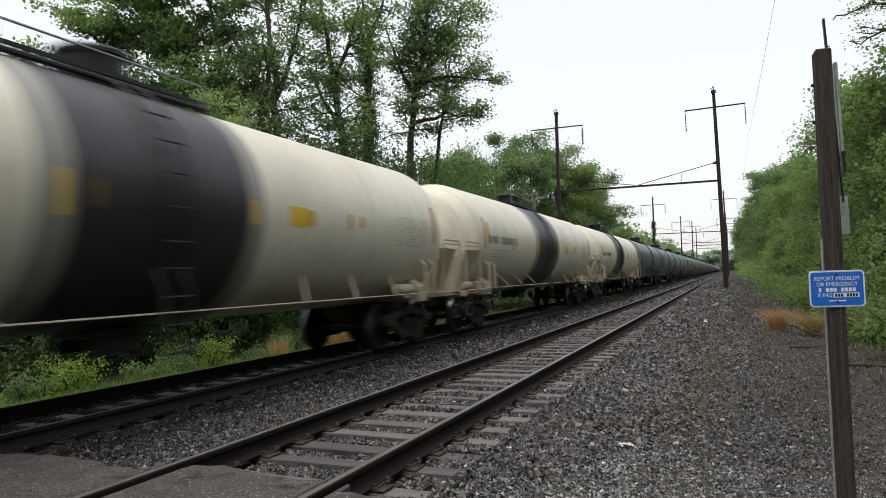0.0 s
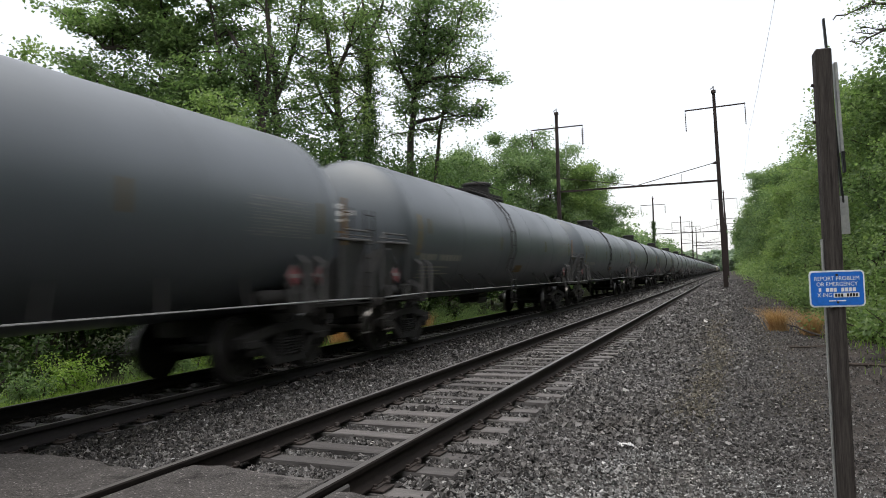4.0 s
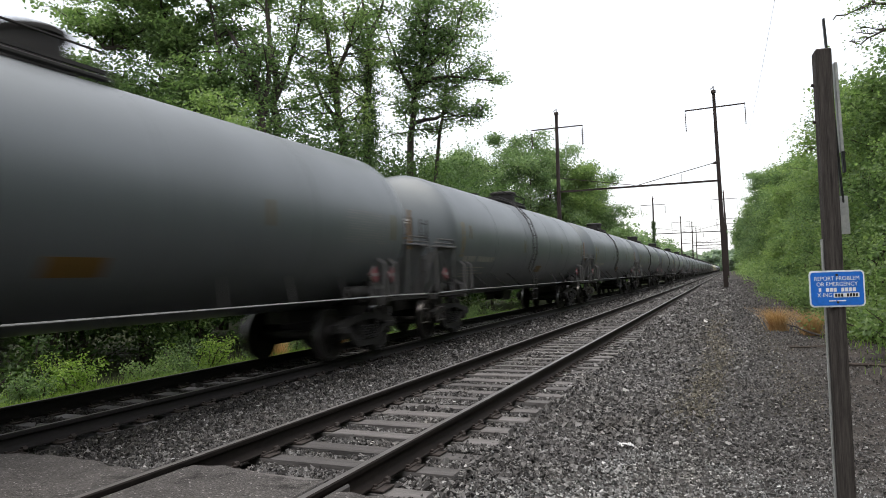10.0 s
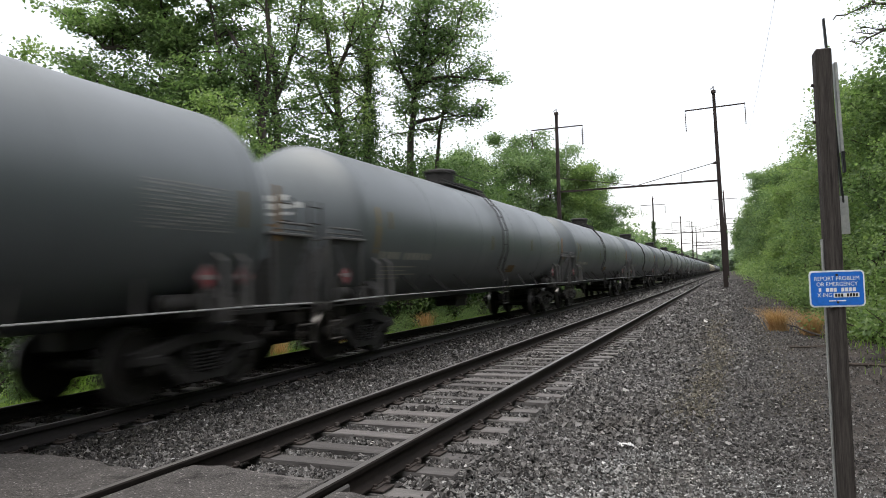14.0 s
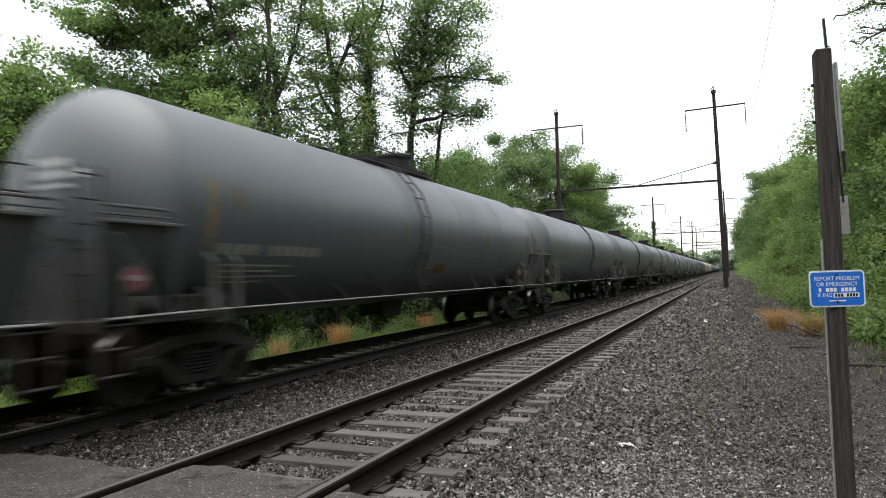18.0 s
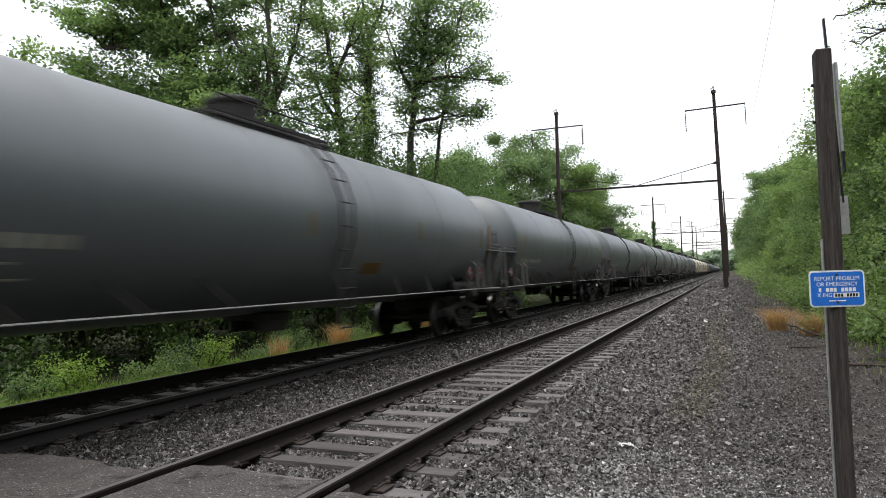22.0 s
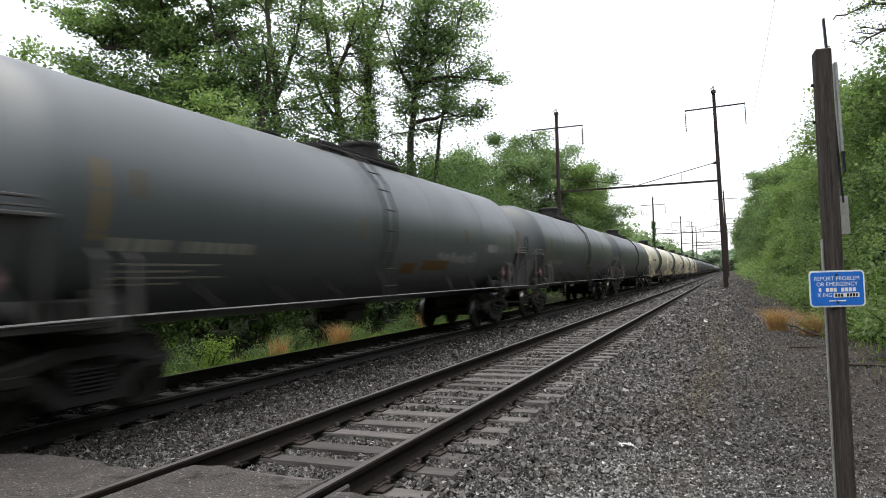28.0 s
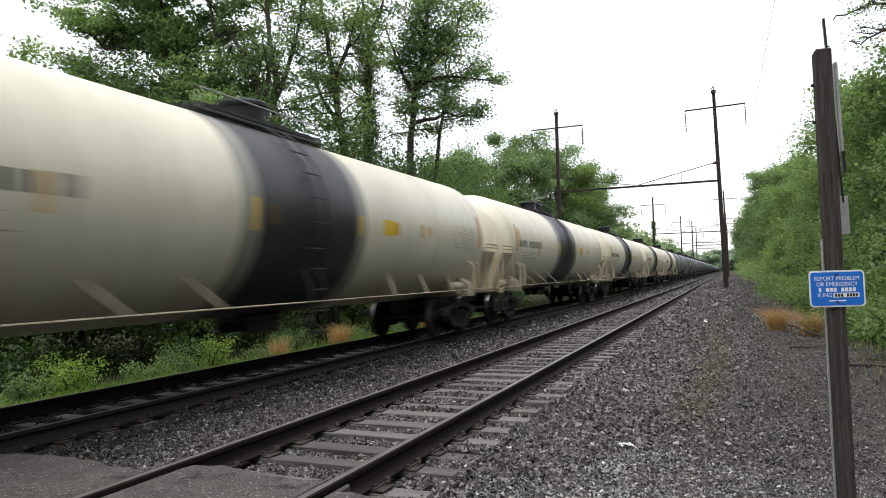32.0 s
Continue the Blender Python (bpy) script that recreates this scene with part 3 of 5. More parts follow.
def head_profile():
    r, half, depth = TANK_R, TANK_HALF, HEAD
    prof = []
    for i in range(15):
        a = math.pi / 2 * i / 14
        prof.append((-half + depth * (1 - math.cos(a)), max(0.02, r * math.sin(a))))
    body = [(-half + depth + (2 * half - 2 * depth) * k / 5, r) for k in range(1, 5)]
    return prof + body + [(-t, q) for t, q in prof[::-1]]


def joined(*a, **k):
    """Pieces too small to pick apart, as one part."""
    return tagged(part(*a, **k), kind="stuff")


def build_wheelset():
    g = Geo()
    g.lathe([(-0.95, 0.07), (0.95, 0.07)], "x", 12)
    for s in (-1, 1):
        g.lathe([(s * 0.68, 0.486), (s * 0.712, 0.49), (s * 0.722, 0.462), (s * 0.80, 0.457), (s * 0.815, 0.45), (s * 0.815, 0.40), (s * 0.78, 0.38), (s * 0.765, 0.17), (s * 0.83, 0.14), (s * 0.83, 0.08)], "x", 28)
        g.lathe([(s * 0.66, 0.08), (s * 0.665, 0.38), (s * 0.68, 0.40), (s * 0.68, 0.486)], "x", 28)
        # web holes read as bosses that turn with the wheel
        for k in range(3):
            a = 2 * math.pi * k / 3
            g.box((s * 0.775, 0.27 * math.cos(a), 0.27 * math.sin(a)), (0.03, 0.08, 0.08), 0.01)
        g.lathe([(s * 0.93, 0.1), (s * 1.06, 0.1), (s * 1.075, 0.06)], "x", 12)
    me = mesh_of("wheelset", g, [M["wheel"], M["tread"]], 35)
    for p in me.polygons:
        r = math.hypot(p.center[1], p.center[2])
        if 0.445 < r < 0.47 and 0.715 < abs(p.center[0]) < 0.81:
            p.material_index = 1
    return me


def build_side_frame():
    g = Geo()
    # cast truss, seen from the side, with its window for the springs
    top = [(-1.15, 0.50), (-1.15, 0.64), (-0.72, 0.72), (-0.32, 0.80), (0.32, 0.80), (0.72, 0.72), (1.15, 0.64), (1.15, 0.50), (0.66, 0.60), (0.3, 0.68), (-0.3, 0.68), (-0.66, 0.60)]
    g.prism(top, "x", -0.07, 0.07)
    g.prism([(-0.78, 0.52), (-0.62, 0.56), (-0.34, 0.30), (-0.42, 0.2)], "x", -0.065, 0.065)
    g.prism([(0.78, 0.52), (0.42, 0.2), (0.34, 0.30), (0.62, 0.56)], "x", -0.065, 0.065)
    g.prism([(-0.44, 0.2), (-0.36, 0.31), (0.36, 0.31), (0.44, 0.2)], "x", -0.09, 0.09)
    for s in (-1, 1):
        g.box((0, s * 0.3, 0.49), (0.15, 0.07, 0.42), 0.01)
        g.box((0, s * 0.89, 0.54), (0.2, 0.34, 0.12), 0.015)
    return mesh_of("side_frame", g, M["truck"])


def build_springs():
    g = Geo()
    for x in (-0.07, 0.07):
        for y in (-0.16, 0.0, 0.16):
            for k in range(6):
                g.lathe([(0.32 + k * 0.045, 0.06), (0.335 + k * 0.045, 0.068), (0.35 + k * 0.045, 0.06)], "z", 8, (x, y, 0))
    return mesh_of("spring_nest", g, M["truck"])


def build_car(name, label, paint, trim, banded, mid=0.0, lite=False, dome=0.0):
    """One tank car at the origin, along y, rails at z = 0; mid: where its valves and ladders sit, from the centre."""
    car = thing(name, label, "tank car", group="cars of the train")
    light = banded
    hull = trim if banded else M["hull_grey"]
    part("tank", Geo().lathe(head_profile(), "y", 28 if lite else 64, (0, 0, TANK_Z)), paint, car, angle=60)
    seams = Geo()
    for y in () if lite else (-7.4, -4.6, -1.5, 1.5, 4.6, 7.4):
        seams.lathe([(y - 0.02, TANK_R - 0.01), (y - 0.012, TANK_R + 0.004), (y + 0.012, TANK_R + 0.004), (y + 0.02, TANK_R - 0.01)], "y", 64, (0, 0, TANK_Z))
    if not lite:
        joined("weld_seams", seams, paint, car, angle=60)
    if banded:
        for y0, y1, mat, nm in ((mid - 1.32, mid + 1.32, M["band"], "black_band"), (mid - 1.72, mid - 1.325, M["band_edge"], "band_border"), (mid + 1.325, mid + 1.66, M["band_edge"], "band_border")):
            part(nm, Geo().lathe([(y0, TANK_R - 0.01), (y0, TANK_R + 0.007), (y1, TANK_R + 0.007), (y1, TANK_R - 0.01)], "y", 64, (0, 0, TANK_Z)), mat, car, angle=60)
    top = TANK_Z + TANK_R
    # valve housing on the crown, with its lid, and the platform round it
    hy = dome
    part("valve_housing", Geo().lathe([(top - 0.06, 0.42), (top + 0.37, 0.42), (top + 0.375, 0.47), (top + 0.43, 0.47), (top + 0.47, 0.4), (top + 0.49, 0.1)], "z", 24, (0, hy, 0)), M["under"] if not banded else M["black"], car)
    pl = Geo()
    mid0, mid = mid, (mid + dome) / 2
    for x in (-0.62, 0.62):
        pl.box((x, mid - 0.1, top - 0.06), (0.09, 3.2, 0.05), 0.01)
        for k in range(9):
            pl.box((x * 0.93, mid - 1.6 + k * 0.375, top - 0.11), (0.16, 0.03, 0.14))
    for k in range(22):
        pl.box((0, mid - 1.65 + k * 0.147, top + 0.03), (1.2, 0.03, 0.03))
    pl.box((0.6, mid - 0.1, top + 0.03), (0.03, 3.2, 0.045)).box((-0.6, mid - 0.1, top + 0.03), (0.03, 3.2, 0.045))
    joined("top_platform", pl, M["under"] if not banded else M["black"], car)
    rl = Geo()
    for s in (-1, 1):
        rl.tube([(s * 0.62, mid - 1.62, top - 0.05), (s * 0.62, mid - 1.62, top + 0.26), (s * 0.62, mid + 1.42, top + 0.26), (s * 0.62, mid + 1.42, top - 0.05)], 0.016, 6)
    part("top_handrail", rl, M["under"] if not banded else M["handrail"], car)
    part("manway", Geo().lathe([(top - 0.08, 0.26), (top + 0.02, 0.26), (top + 0.025, 0.3), (top + 0.055, 0.3), (top + 0.07, 0.2)], "z", 20, (0, 2 * mid0 - dome if abs(mid0 - dome) > 0.5 else dome + 0.9, 0)), M["under"] if not banded else M["black"], car)
    part("relief_valve", Geo().lathe([(top - 0.05, 0.09), (top + 0.2, 0.09), (top + 0.22, 0.13), (top + 0.28, 0.13), (top + 0.3, 0.05)], "z", 12, (0, mid + 1.15, 0)), M["under"], car)
    mid = mid0
    # ladders up both sides
    for s in (-1, 1):
        g = Geo()
        for dy in (mid - 0.2, mid + 0.2):
            pts = [(s * (TANK_R + 0.02), dy, 0.62)] + [(s * (TANK_R + 0.1) * math.cos(radians(a)), dy, TANK_Z + (TANK_R + 0.1) * math.sin(radians(a))) for a in (-50, -30, -10, 10, 30, 50, 62)]
            pts[1] = (s * (TANK_R + 0.03), dy, 1.35)
            g.tube(pts, 0.02, 6)
        for z in (0.66, 0.98, 1.3, 1.62):
            g.tube([(s * (TANK_R + 0.05), mid - 0.2, z), (s * (TANK_R + 0.05), mid + 0.2, z)], 0.014, 6)
        for a in (-18, -4, 10, 24, 38, 52):
            p = ring_point(a, 0, TANK_R + 0.1)
            g.tube([(s * p[0], mid - 0.2, p[2]), (s * p[0], mid + 0.2, p[2])], 0.014, 6)
        part("ladder", g, M["under"] if not banded else M["black"], car)
        if lite:
            continue
        # the long rail along the side and its struts
        g = Geo().tube([(s * 1.53, -7.0, 1.12), (s * 1.53, 7.0, 1.12)], 0.012, 6)
        for e in (-1, 1):
            g.tube([(s * 1.53, e * 7.0, 1.12), (s * 1.53, e * 7.25, 1.12), (s * 1.5, e * 8.75, 1.1)], 0.014, 6)
        part("side_rail", g, M["handrail"] if not banded else M["dirty_cream"], car, "thin pale steel rail along the side")
        for y in (-5.4, -3.9, -2.4, 2.4, 3.9, 5.4):
            e = 1 if y > 0 else -1
            part("strut", Geo().tube([(s * 1.53, y, 1.12), (s * 1.2, y + 0.33 * e, 1.52)], 0.022 if banded else 0.019, 6), trim, car)
        # end grab posts of the platform
        for e in (-1, 1):
            g = Geo()
            for y in (6.79, 7.22):
                g.tube([(s * 1.53, e * y, 1.12), (s * 1.53, e * y, 1.72), (s * 1.38, e * y, 1.84)], [0.055, 0.034, 0.026], 6)
            part("grab_post", g, trim if banded else M["pale_steel"], car)
            g = Geo().tube([(s * 1.5, e * 7.85, 1.1), (s * 1.5, e * 7.85, 2.2), (s * 1.5, e * 7.94, 2.29), (s * 1.5, e * 8.82, 2.29), (s * 1.5, e * 8.9, 2.2), (s * 1.5, e * 8.9, 1.05)], 0.02, 6)
            g.tube([(s * 1.5, e * 7.87, 2.2), (s * 1.5, e * 8.88, 2.2)], 0.014, 6)
            part("end_handrail", g, trim if banded else M["pale_steel"], car)
            if not banded:
                # a rung ladder up the corner of the head, and an upright reflector beside it
                g = Geo()
                for y in (8.52, 8.86):
                    g.tube([(s * 1.12, e * y, 1.1), (s * 1.12, e * y, 2.75)], 0.018, 6)
                for k in range(6):
                    g.tube([(s * 1.12, e * 8.52, 1.3 + k * 0.27), (s * 1.12, e * 8.86, 1.3 + k * 0.27)], 0.012, 6)
                part("end_ladder", g, M["under"], car)
                if e > 0:
                    part("end_reflector", Geo().box((s * 1.5, 7.95, 2.42), (0.02, 0.09, 0.8), 0.004).box((s * 1.38, 7.95, 2.25), (0.24, 0.03, 0.03)), M["ochre_strip"], car, "upright ochre reflector strip")
            g = Geo()
            for z in (0.5, 0.78):
                g.tube([(s * 1.48, e * 8.5, z), (s * 1.48, e * 8.85, z)], 0.016, 6)
            g.tube([(s * 1.48, e * 8.5, 0.48), (s * 1.48, e * 8.5, 1.02)], 0.016, 6).tube([(s * 1.48, e * 8.85, 0.48), (s * 1.48, e * 8.85, 1.02)], 0.016, 6)
            part("corner_steps", g, M["step"], car)
    for e in (-1, 1):
        # stub sill, saddle, head brace and platform at each end
        part("stub_sill", Geo().box((0, e * 7.25, 0.86), (0.42, 3.4, 0.36), 0.015), M["under"], car)
        g = Geo()
        prof = [(-1.42, 0.95), (1.42, 0.95), (1.36, 1.25), (1.12, 1.42), (0.8, 1.16), (0.4, 0.99), (0, 0.94), (-0.4, 0.99), (-0.8, 1.16), (-1.12, 1.42), (-1.36, 1.25)]
        g.prism(prof, "y", e * 6.96 - 0.2, e * 6.96 + 0.2)
        part("saddle", g, trim, car)
        g = Geo()
        # a tapered hull of plate carries the head and narrows down to the sill
        for s in (-1, 1):
            out = [(1.46, 8.78, 2.1), (1.49, 7.78, 2.1), (1.2, 8.24, 1.32), (1.12, 8.3, 1.1), (1.1, 8.74, 1.1)]
            vs = [(s * x, e * y, z) for x, y, z in out] + [(s * (x - 0.05), e * y, z) for x, y, z in out]
            n = len(out)
            part("hull_side", Geo().add(vs, [tuple(range(n)), tuple(range(n, 2 * n))[::-1]] + [(i, n + i, n + (i + 1) % n, (i + 1) % n) for i in range(n)]), hull, car)
            if not banded:
                part("hull_shelf", Geo().box((s * 1.43, e * 8.27, 2.125), (0.2, 1.06, 0.045), 0.01), M["pale_steel"], car)
                if e < 0:
                    part("diagonal_brace", Geo().tube([(s * 1.53, e * 8.72, 2.0), (s * 1.5, e * 8.0, 1.12)], 0.026, 5), M["hull_grey"], car)
        part("hull_front", Geo().prism([(-1.08, 1.1), (1.08, 1.1), (1.4, 2.05), (0.9, 1.86), (0.4, 1.72), (-0.4, 1.72), (-0.9, 1.86), (-1.4, 2.05)], "y", e * 8.66, e * 8.7), hull, car)
        g = Geo().box((0, e * 8.62, 1.06), (3.0, 0.5, 0.05), 0.01).box((0, e * 8.88, 1.02), (3.0, 0.05, 0.13), 0.01).box((1.47, e * 7.95, 1.05), (0.06, 1.85, 0.07), 0.01).box((-1.47, e * 7.95, 1.05), (0.06, 1.85, 0.07), 0.01)
        part("end_platform", g, trim if banded else M["under"], car)
        g = Geo().box((0, e * 8.98, 0.84), (0.24, 0.24, 0.2), 0.03).prism([(-0.14, 0.72), (0.16, 0.72), (0.16, 1.0), (-0.14, 1.0)], "y", e * 9.0, e * 9.12)
        part("coupler", g, M["truck"], car)
        g = Geo().tube([(0.32, e * 8.85, 0.8), (0.36, e * 8.98, 0.62), (0.3, e * 9.06, 0.45), (0.12, e * 9.09, 0.4)], 0.028, 6)
        part("air_hose", g, M["black"], car)
        # truck
        truck = part("truck", Geo().box((0, e * 6.96, 0.6), (2.0, 0.34, 0.26), 0.03).box((0, e * 6.96, 0.74), (0.5, 0.5, 0.16), 0.02), M["truck"], car)
        for s in (-1, 1):
            part("side_frame", SIDE_FRAME, None, truck, at=pose(s * 1.0, e * 6.96, 0))
            if not lite:
                joined("spring_nest", SPRINGS, None, truck, at=pose(s * 1.0, e * 6.96, 0))
        for y in (-0.62, 0.62):
            part("brake_beam", Geo().box((0, e * 6.96 + y * 0.62, 0.36), (1.5, 0.07, 0.1), 0.01), M["truck"], truck)
        # placards and reflector strips at the ends
        for s in () if lite or banded else (-1, 1):
            tilt = Matrix.Rotation(radians(45), 3, "X")
            for py in (6.6, 7.3) if e > 0 else (8.42,):
                holder = part("placard_frame", Geo().box((0, 0, 0), (0.012, 0.25, 0.25), 0.0, tilt), M["placard_white"], car, at=pose(s * (1.42 if e > 0 else 1.52), e * py, 1.52))
                part("placard", Geo().box((s * 0.009, 0, 0), (0.01, 0.22, 0.22), 0.0, tilt), M["red"], holder, "faded red hazard diamond")
                part("placard_panel", Geo().box((s * 0.016, 0, 0.0), (0.006, 0.2, 0.06)), M["placard_white"], holder, "white number panel")
                part("placard_bracket", Geo().box((s * (1.36 if e > 0 else 1.45), e * py, 1.52), (0.12, 0.05, 0.05)).box((s * 1.37, e * py, 1.29), (0.05, 0.09, 0.4)), M["pale_steel"], car)
    for y in AXLES:
        part("wheelset", WHEELSET, None, car, at=pose(0, y, WHEEL_R))
    part("bottom_valve", Geo().lathe([(0.62, 0.1), (0.66, 0.16), (0.8, 0.16), (0.95, 0.24)], "z", 16).box((0, 0, 0.86), (0.7, 0.9, 0.12), 0.02).box((0.3, 0, 0.75), (0.03, 0.8, 0.28), 0.01).box((-0.3, 0, 0.75), (0.03, 0.8, 0.28), 0.01), M["under"], car)
    g = Geo().lathe([(-8.35, 0.05), (-8.3, 0.12), (-7.75, 0.12), (-7.7, 0.05)], "y", 14, (1.12, 0, 1.2)).box((1.12, -7.25, 1.2), (0.3, 0.4, 0.24), 0.03)
    part("brake_cylinder", g, trim, car)
    part("air_reservoir", Geo().lathe([(6.05, 0.05), (6.1, 0.12), (7.3, 0.12), (7.35, 0.05)], "y", 14, (1.16, 0, 1.2)).box((1.16, 6.7, 1.06), (0.1, 0.6, 0.08), 0.01), trim if banded else M["under"], car)
    g = Geo()
    for k in range(20):
        a0, a1 = 2 * math.pi * k / 20, 2 * math.pi * (k + 1) / 20
        g.tube([(0.85 + 0.28 * math.cos(a0), -8.95, 1.95 + 0.28 * math.sin(a0)), (0.85 + 0.28 * math.cos(a1), -8.95, 1.95 + 0.28 * math.sin(a1))], 0.015, 5, False)
    for k in range(5):
        a = 2 * math.pi * k / 5
        g.tube([(0.85, -8.9, 1.95), (0.85 + 0.28 * math.cos(a), -8.95, 1.95 + 0.28 * math.sin(a))], 0.012, 5)
    g.tube([(0.85, -8.9, 1.95), (0.85, -8.6, 1.95), (0.85, -8.55, 1.1)], 0.02, 6)
    part("brake_wheel", g, trim, car)
    if lite:
        return car
    # lettering, reduced to bars, and reflective patches; both sides
    ink = M["stencil_dark"] if light else M["stencil_dim"]
    rng = random.Random(11)
    for s in (1, -1):
        d = s  # the near end as the side sees it
        g = Geo()
        y = -7.14 if banded else -7.0
        for w in (0.19, 0.1, 0.19, 0.19, 0.0, 0.17, 0.17, 0.17, 0.17, 0.17, 0.17):
            if w and banded:
                # letters reduced to bars
                shell_patch(g, -4.4, 3.4, y * d, (y + w * 0.8) * d, 0.002, 2, s)
            elif w:
                shell_patch(g, -24, -18.5, y * d, (y + w * 0.72) * d, 0.002, 2, s)
            y += w + 0.05 if w else 0.2
        joined("reporting_mark", g, ink, car, "row of faded stencilled letters")
        g = Geo()
        for k, w in enumerate((1.2, 0.9, 1.35, 0.8)):
            a = (-11.5 if banded else -30.5) - k * 3.4
            shell_patch(g, a, a + (0.7 if light else 1.0), -6.85 * d, (-6.85 + w * 1.3) * d, 0.002, 2, s)
        joined("weight_data_block", g, M["stencil_fine"] if light else ink, car)
        g = Geo()
        for k in range(13):
            a = 7 - k * 1.7
            y = 5.6 - rng.uniform(0, 0.15)
            while y < 6.95:
                w = rng.uniform(0.12, 0.5)
                shell_patch(g, a, a + (0.4 if light else rng.choice((0.4, 0.6, 0.9))), y * d, min(6.95, y + w) * d, 0.002, 2, s)
                y += w + rng.choice((0.03, 0.05, 0.12))
        joined("test_data_block", g, M["stencil_fine"] if light else M["stencil_grey"], car, "block of small stencilled lines")
        if banded:
            for yy, a, nm in ((-7.5, (-10, 21), "orange_strip"), (-7.2, (-4, 17), "rust_yellow"), (-4.86, (-11, 4), "rust_yellow"), (mid - 1.46, (-11, 6), "yellow"), (mid - 1.05, (-7, 4), "dim_yellow"), (mid + 1.44, (-8, 4), "yellow"), (3.75, (-6, 4), "rust_yellow"), (4.14, (-4, 3), "rust_yellow"), (7.3, (-10, 20), "orange_strip")):
                part("reflector_strip", shell_patch(Geo(), a[0], a[1], (yy - 0.045) * d, (yy + 0.045) * d, 0.011, 4, s), M[nm], car, "ochre reflective strip")
            part("warning_patch", shell_patch(Geo(), -7, 4, 2.0 * d, 2.45 * d, 0.003, 4, s), M["yellow"], car, "yellow warning patch")
            part("warning_patch", shell_patch(Geo(), -6, 3, 2.46 * d, 2.65 * d, 0.003, 4, s), M["rust_yellow"], car, "faded ochre end of the warning patch")
            part("stencil_box", shell_patch(Geo(), -4.5, 4, -4.72 * d, -4.45 * d, 0.003, 4, s), M["stencil_fine"], car)
        else:
            for yy, a, nm in ((-7.21, (-20, 12), "worn_yellow"), (-6.71, (-2, 10), "dim_yellow"), (mid - 0.9, (-11, 3), "dim_yellow"), (3.4, (-8, 6), "dim_yellow"), (7.2, (-10, 8), "dim_yellow")):
                part("reflector_strip", shell_patch(Geo(), a[0], a[1], (yy - 0.04) * d, (yy + 0.04) * d, 0.003, 4, s), M[nm], car, "dull yellow reflective strip")
            part("warning_patch", shell_patch(Geo(), -36, -27, (mid + 0.95) * d, (mid + 1.65) * d, 0.003, 4, s), M["dim_orange"], car, "dull orange warning patch")
    # reporting marks on the heads
    for e in (-1, 1):
        g = Geo()
        for row, (n, z) in enumerate(((4, 2.93), (6, 2.78), (5, 2.64))):
            for k in range(n):
                x = -0.22 + k * 0.14
                rr = math.hypot(x, z - TANK_Z) / TANK_R
                yy = TANK_HALF - HEAD + HEAD * (1 - rr * rr) ** 0.5
                g.box((x, e * (yy + 0.004), z), (0.1, 0.03, 0.1 if row < 2 else 0.05))
        joined("head_mark", g, M["stencil"] if not light else M["stencil_fine"], car)
    return car


M["dim_yellow"] = plain("weathered_yellow", (0.13, 0.09, 0.02), 0.6)
M["worn_yellow"] = plain("worn_yellow_reflector", (0.24, 0.155, 0.025), 0.6)
WHEELSET, SIDE_FRAME, SPRINGS = build_wheelset(), build_side_frame(), build_springs()

# The train as it passes: kinds of car by their number; number 0's leading end lies at GAP at 0 s
GAP = 124.66


def kind_of(k):
    if k < -4:
        return {-5: "cream_aft", -6: "cream"}.get(k, "cream_fore")
    if 19 <= k <= 23:
        return "cream_late"
    if k < -1 or 24 <= k <= 27:
        return "slate"
    if k in (17, 18):
        return "dark"
    return "grey_late" if k in (5, 9, 10, 11, 12) else "grey"


LABELS = {"cream": "cream tank car with a black band round its middle", "slate": "slate-grey tank car with faded stencils",
          "grey": "weathered grey tank car with faded stencils", "dark": "dark grey tank car with dirty sides"}
SLACK = {16: 0.2, 17: 0.9, 18: 1.2}
PROTO, TRAIN = {}, []
for _k in range(-8, 53):
    _kind = kind_of(_k)
    _lite = _k > 26
    _y = GAP + CAR * (_k + 0.5) + SLACK.get(_k, 1.6 if _k > 18 else 0.0)
    _at = pose(TRACK_B, _y, 0)
    if (_kind, _lite) not in PROTO:
        _c = _kind.split("_")[0]
        _mid = {"cream": -0.5, "cream_fore": -0.25, "cream_aft": -0.85, "cream_late": -0.3, "slate": -0.75, "grey": -0.85, "grey_late": 0.3, "dark": 0.3}[_kind]
        _dome = {"cream": -0.15, "cream_fore": -0.1, "cream_aft": -0.35, "cream_late": -0.1, "slate": 0.6, "grey": 0.9, "grey_late": -0.6, "dark": -0.7}[_kind]
        PROTO[(_kind, _lite)] = build_car("tank_car", LABELS[_c], M[_c], M["dirty_cream"] if _c == "cream" else M["under"], _c == "cream", _mid, _lite, _dome)
        PROTO[(_kind, _lite)].matrix_basis = _at
        TRAIN.append((PROTO[(_kind, _lite)], _y))
    else:
        TRAIN.append((copy_thing(PROTO[(_kind, _lite)], _at), _y))


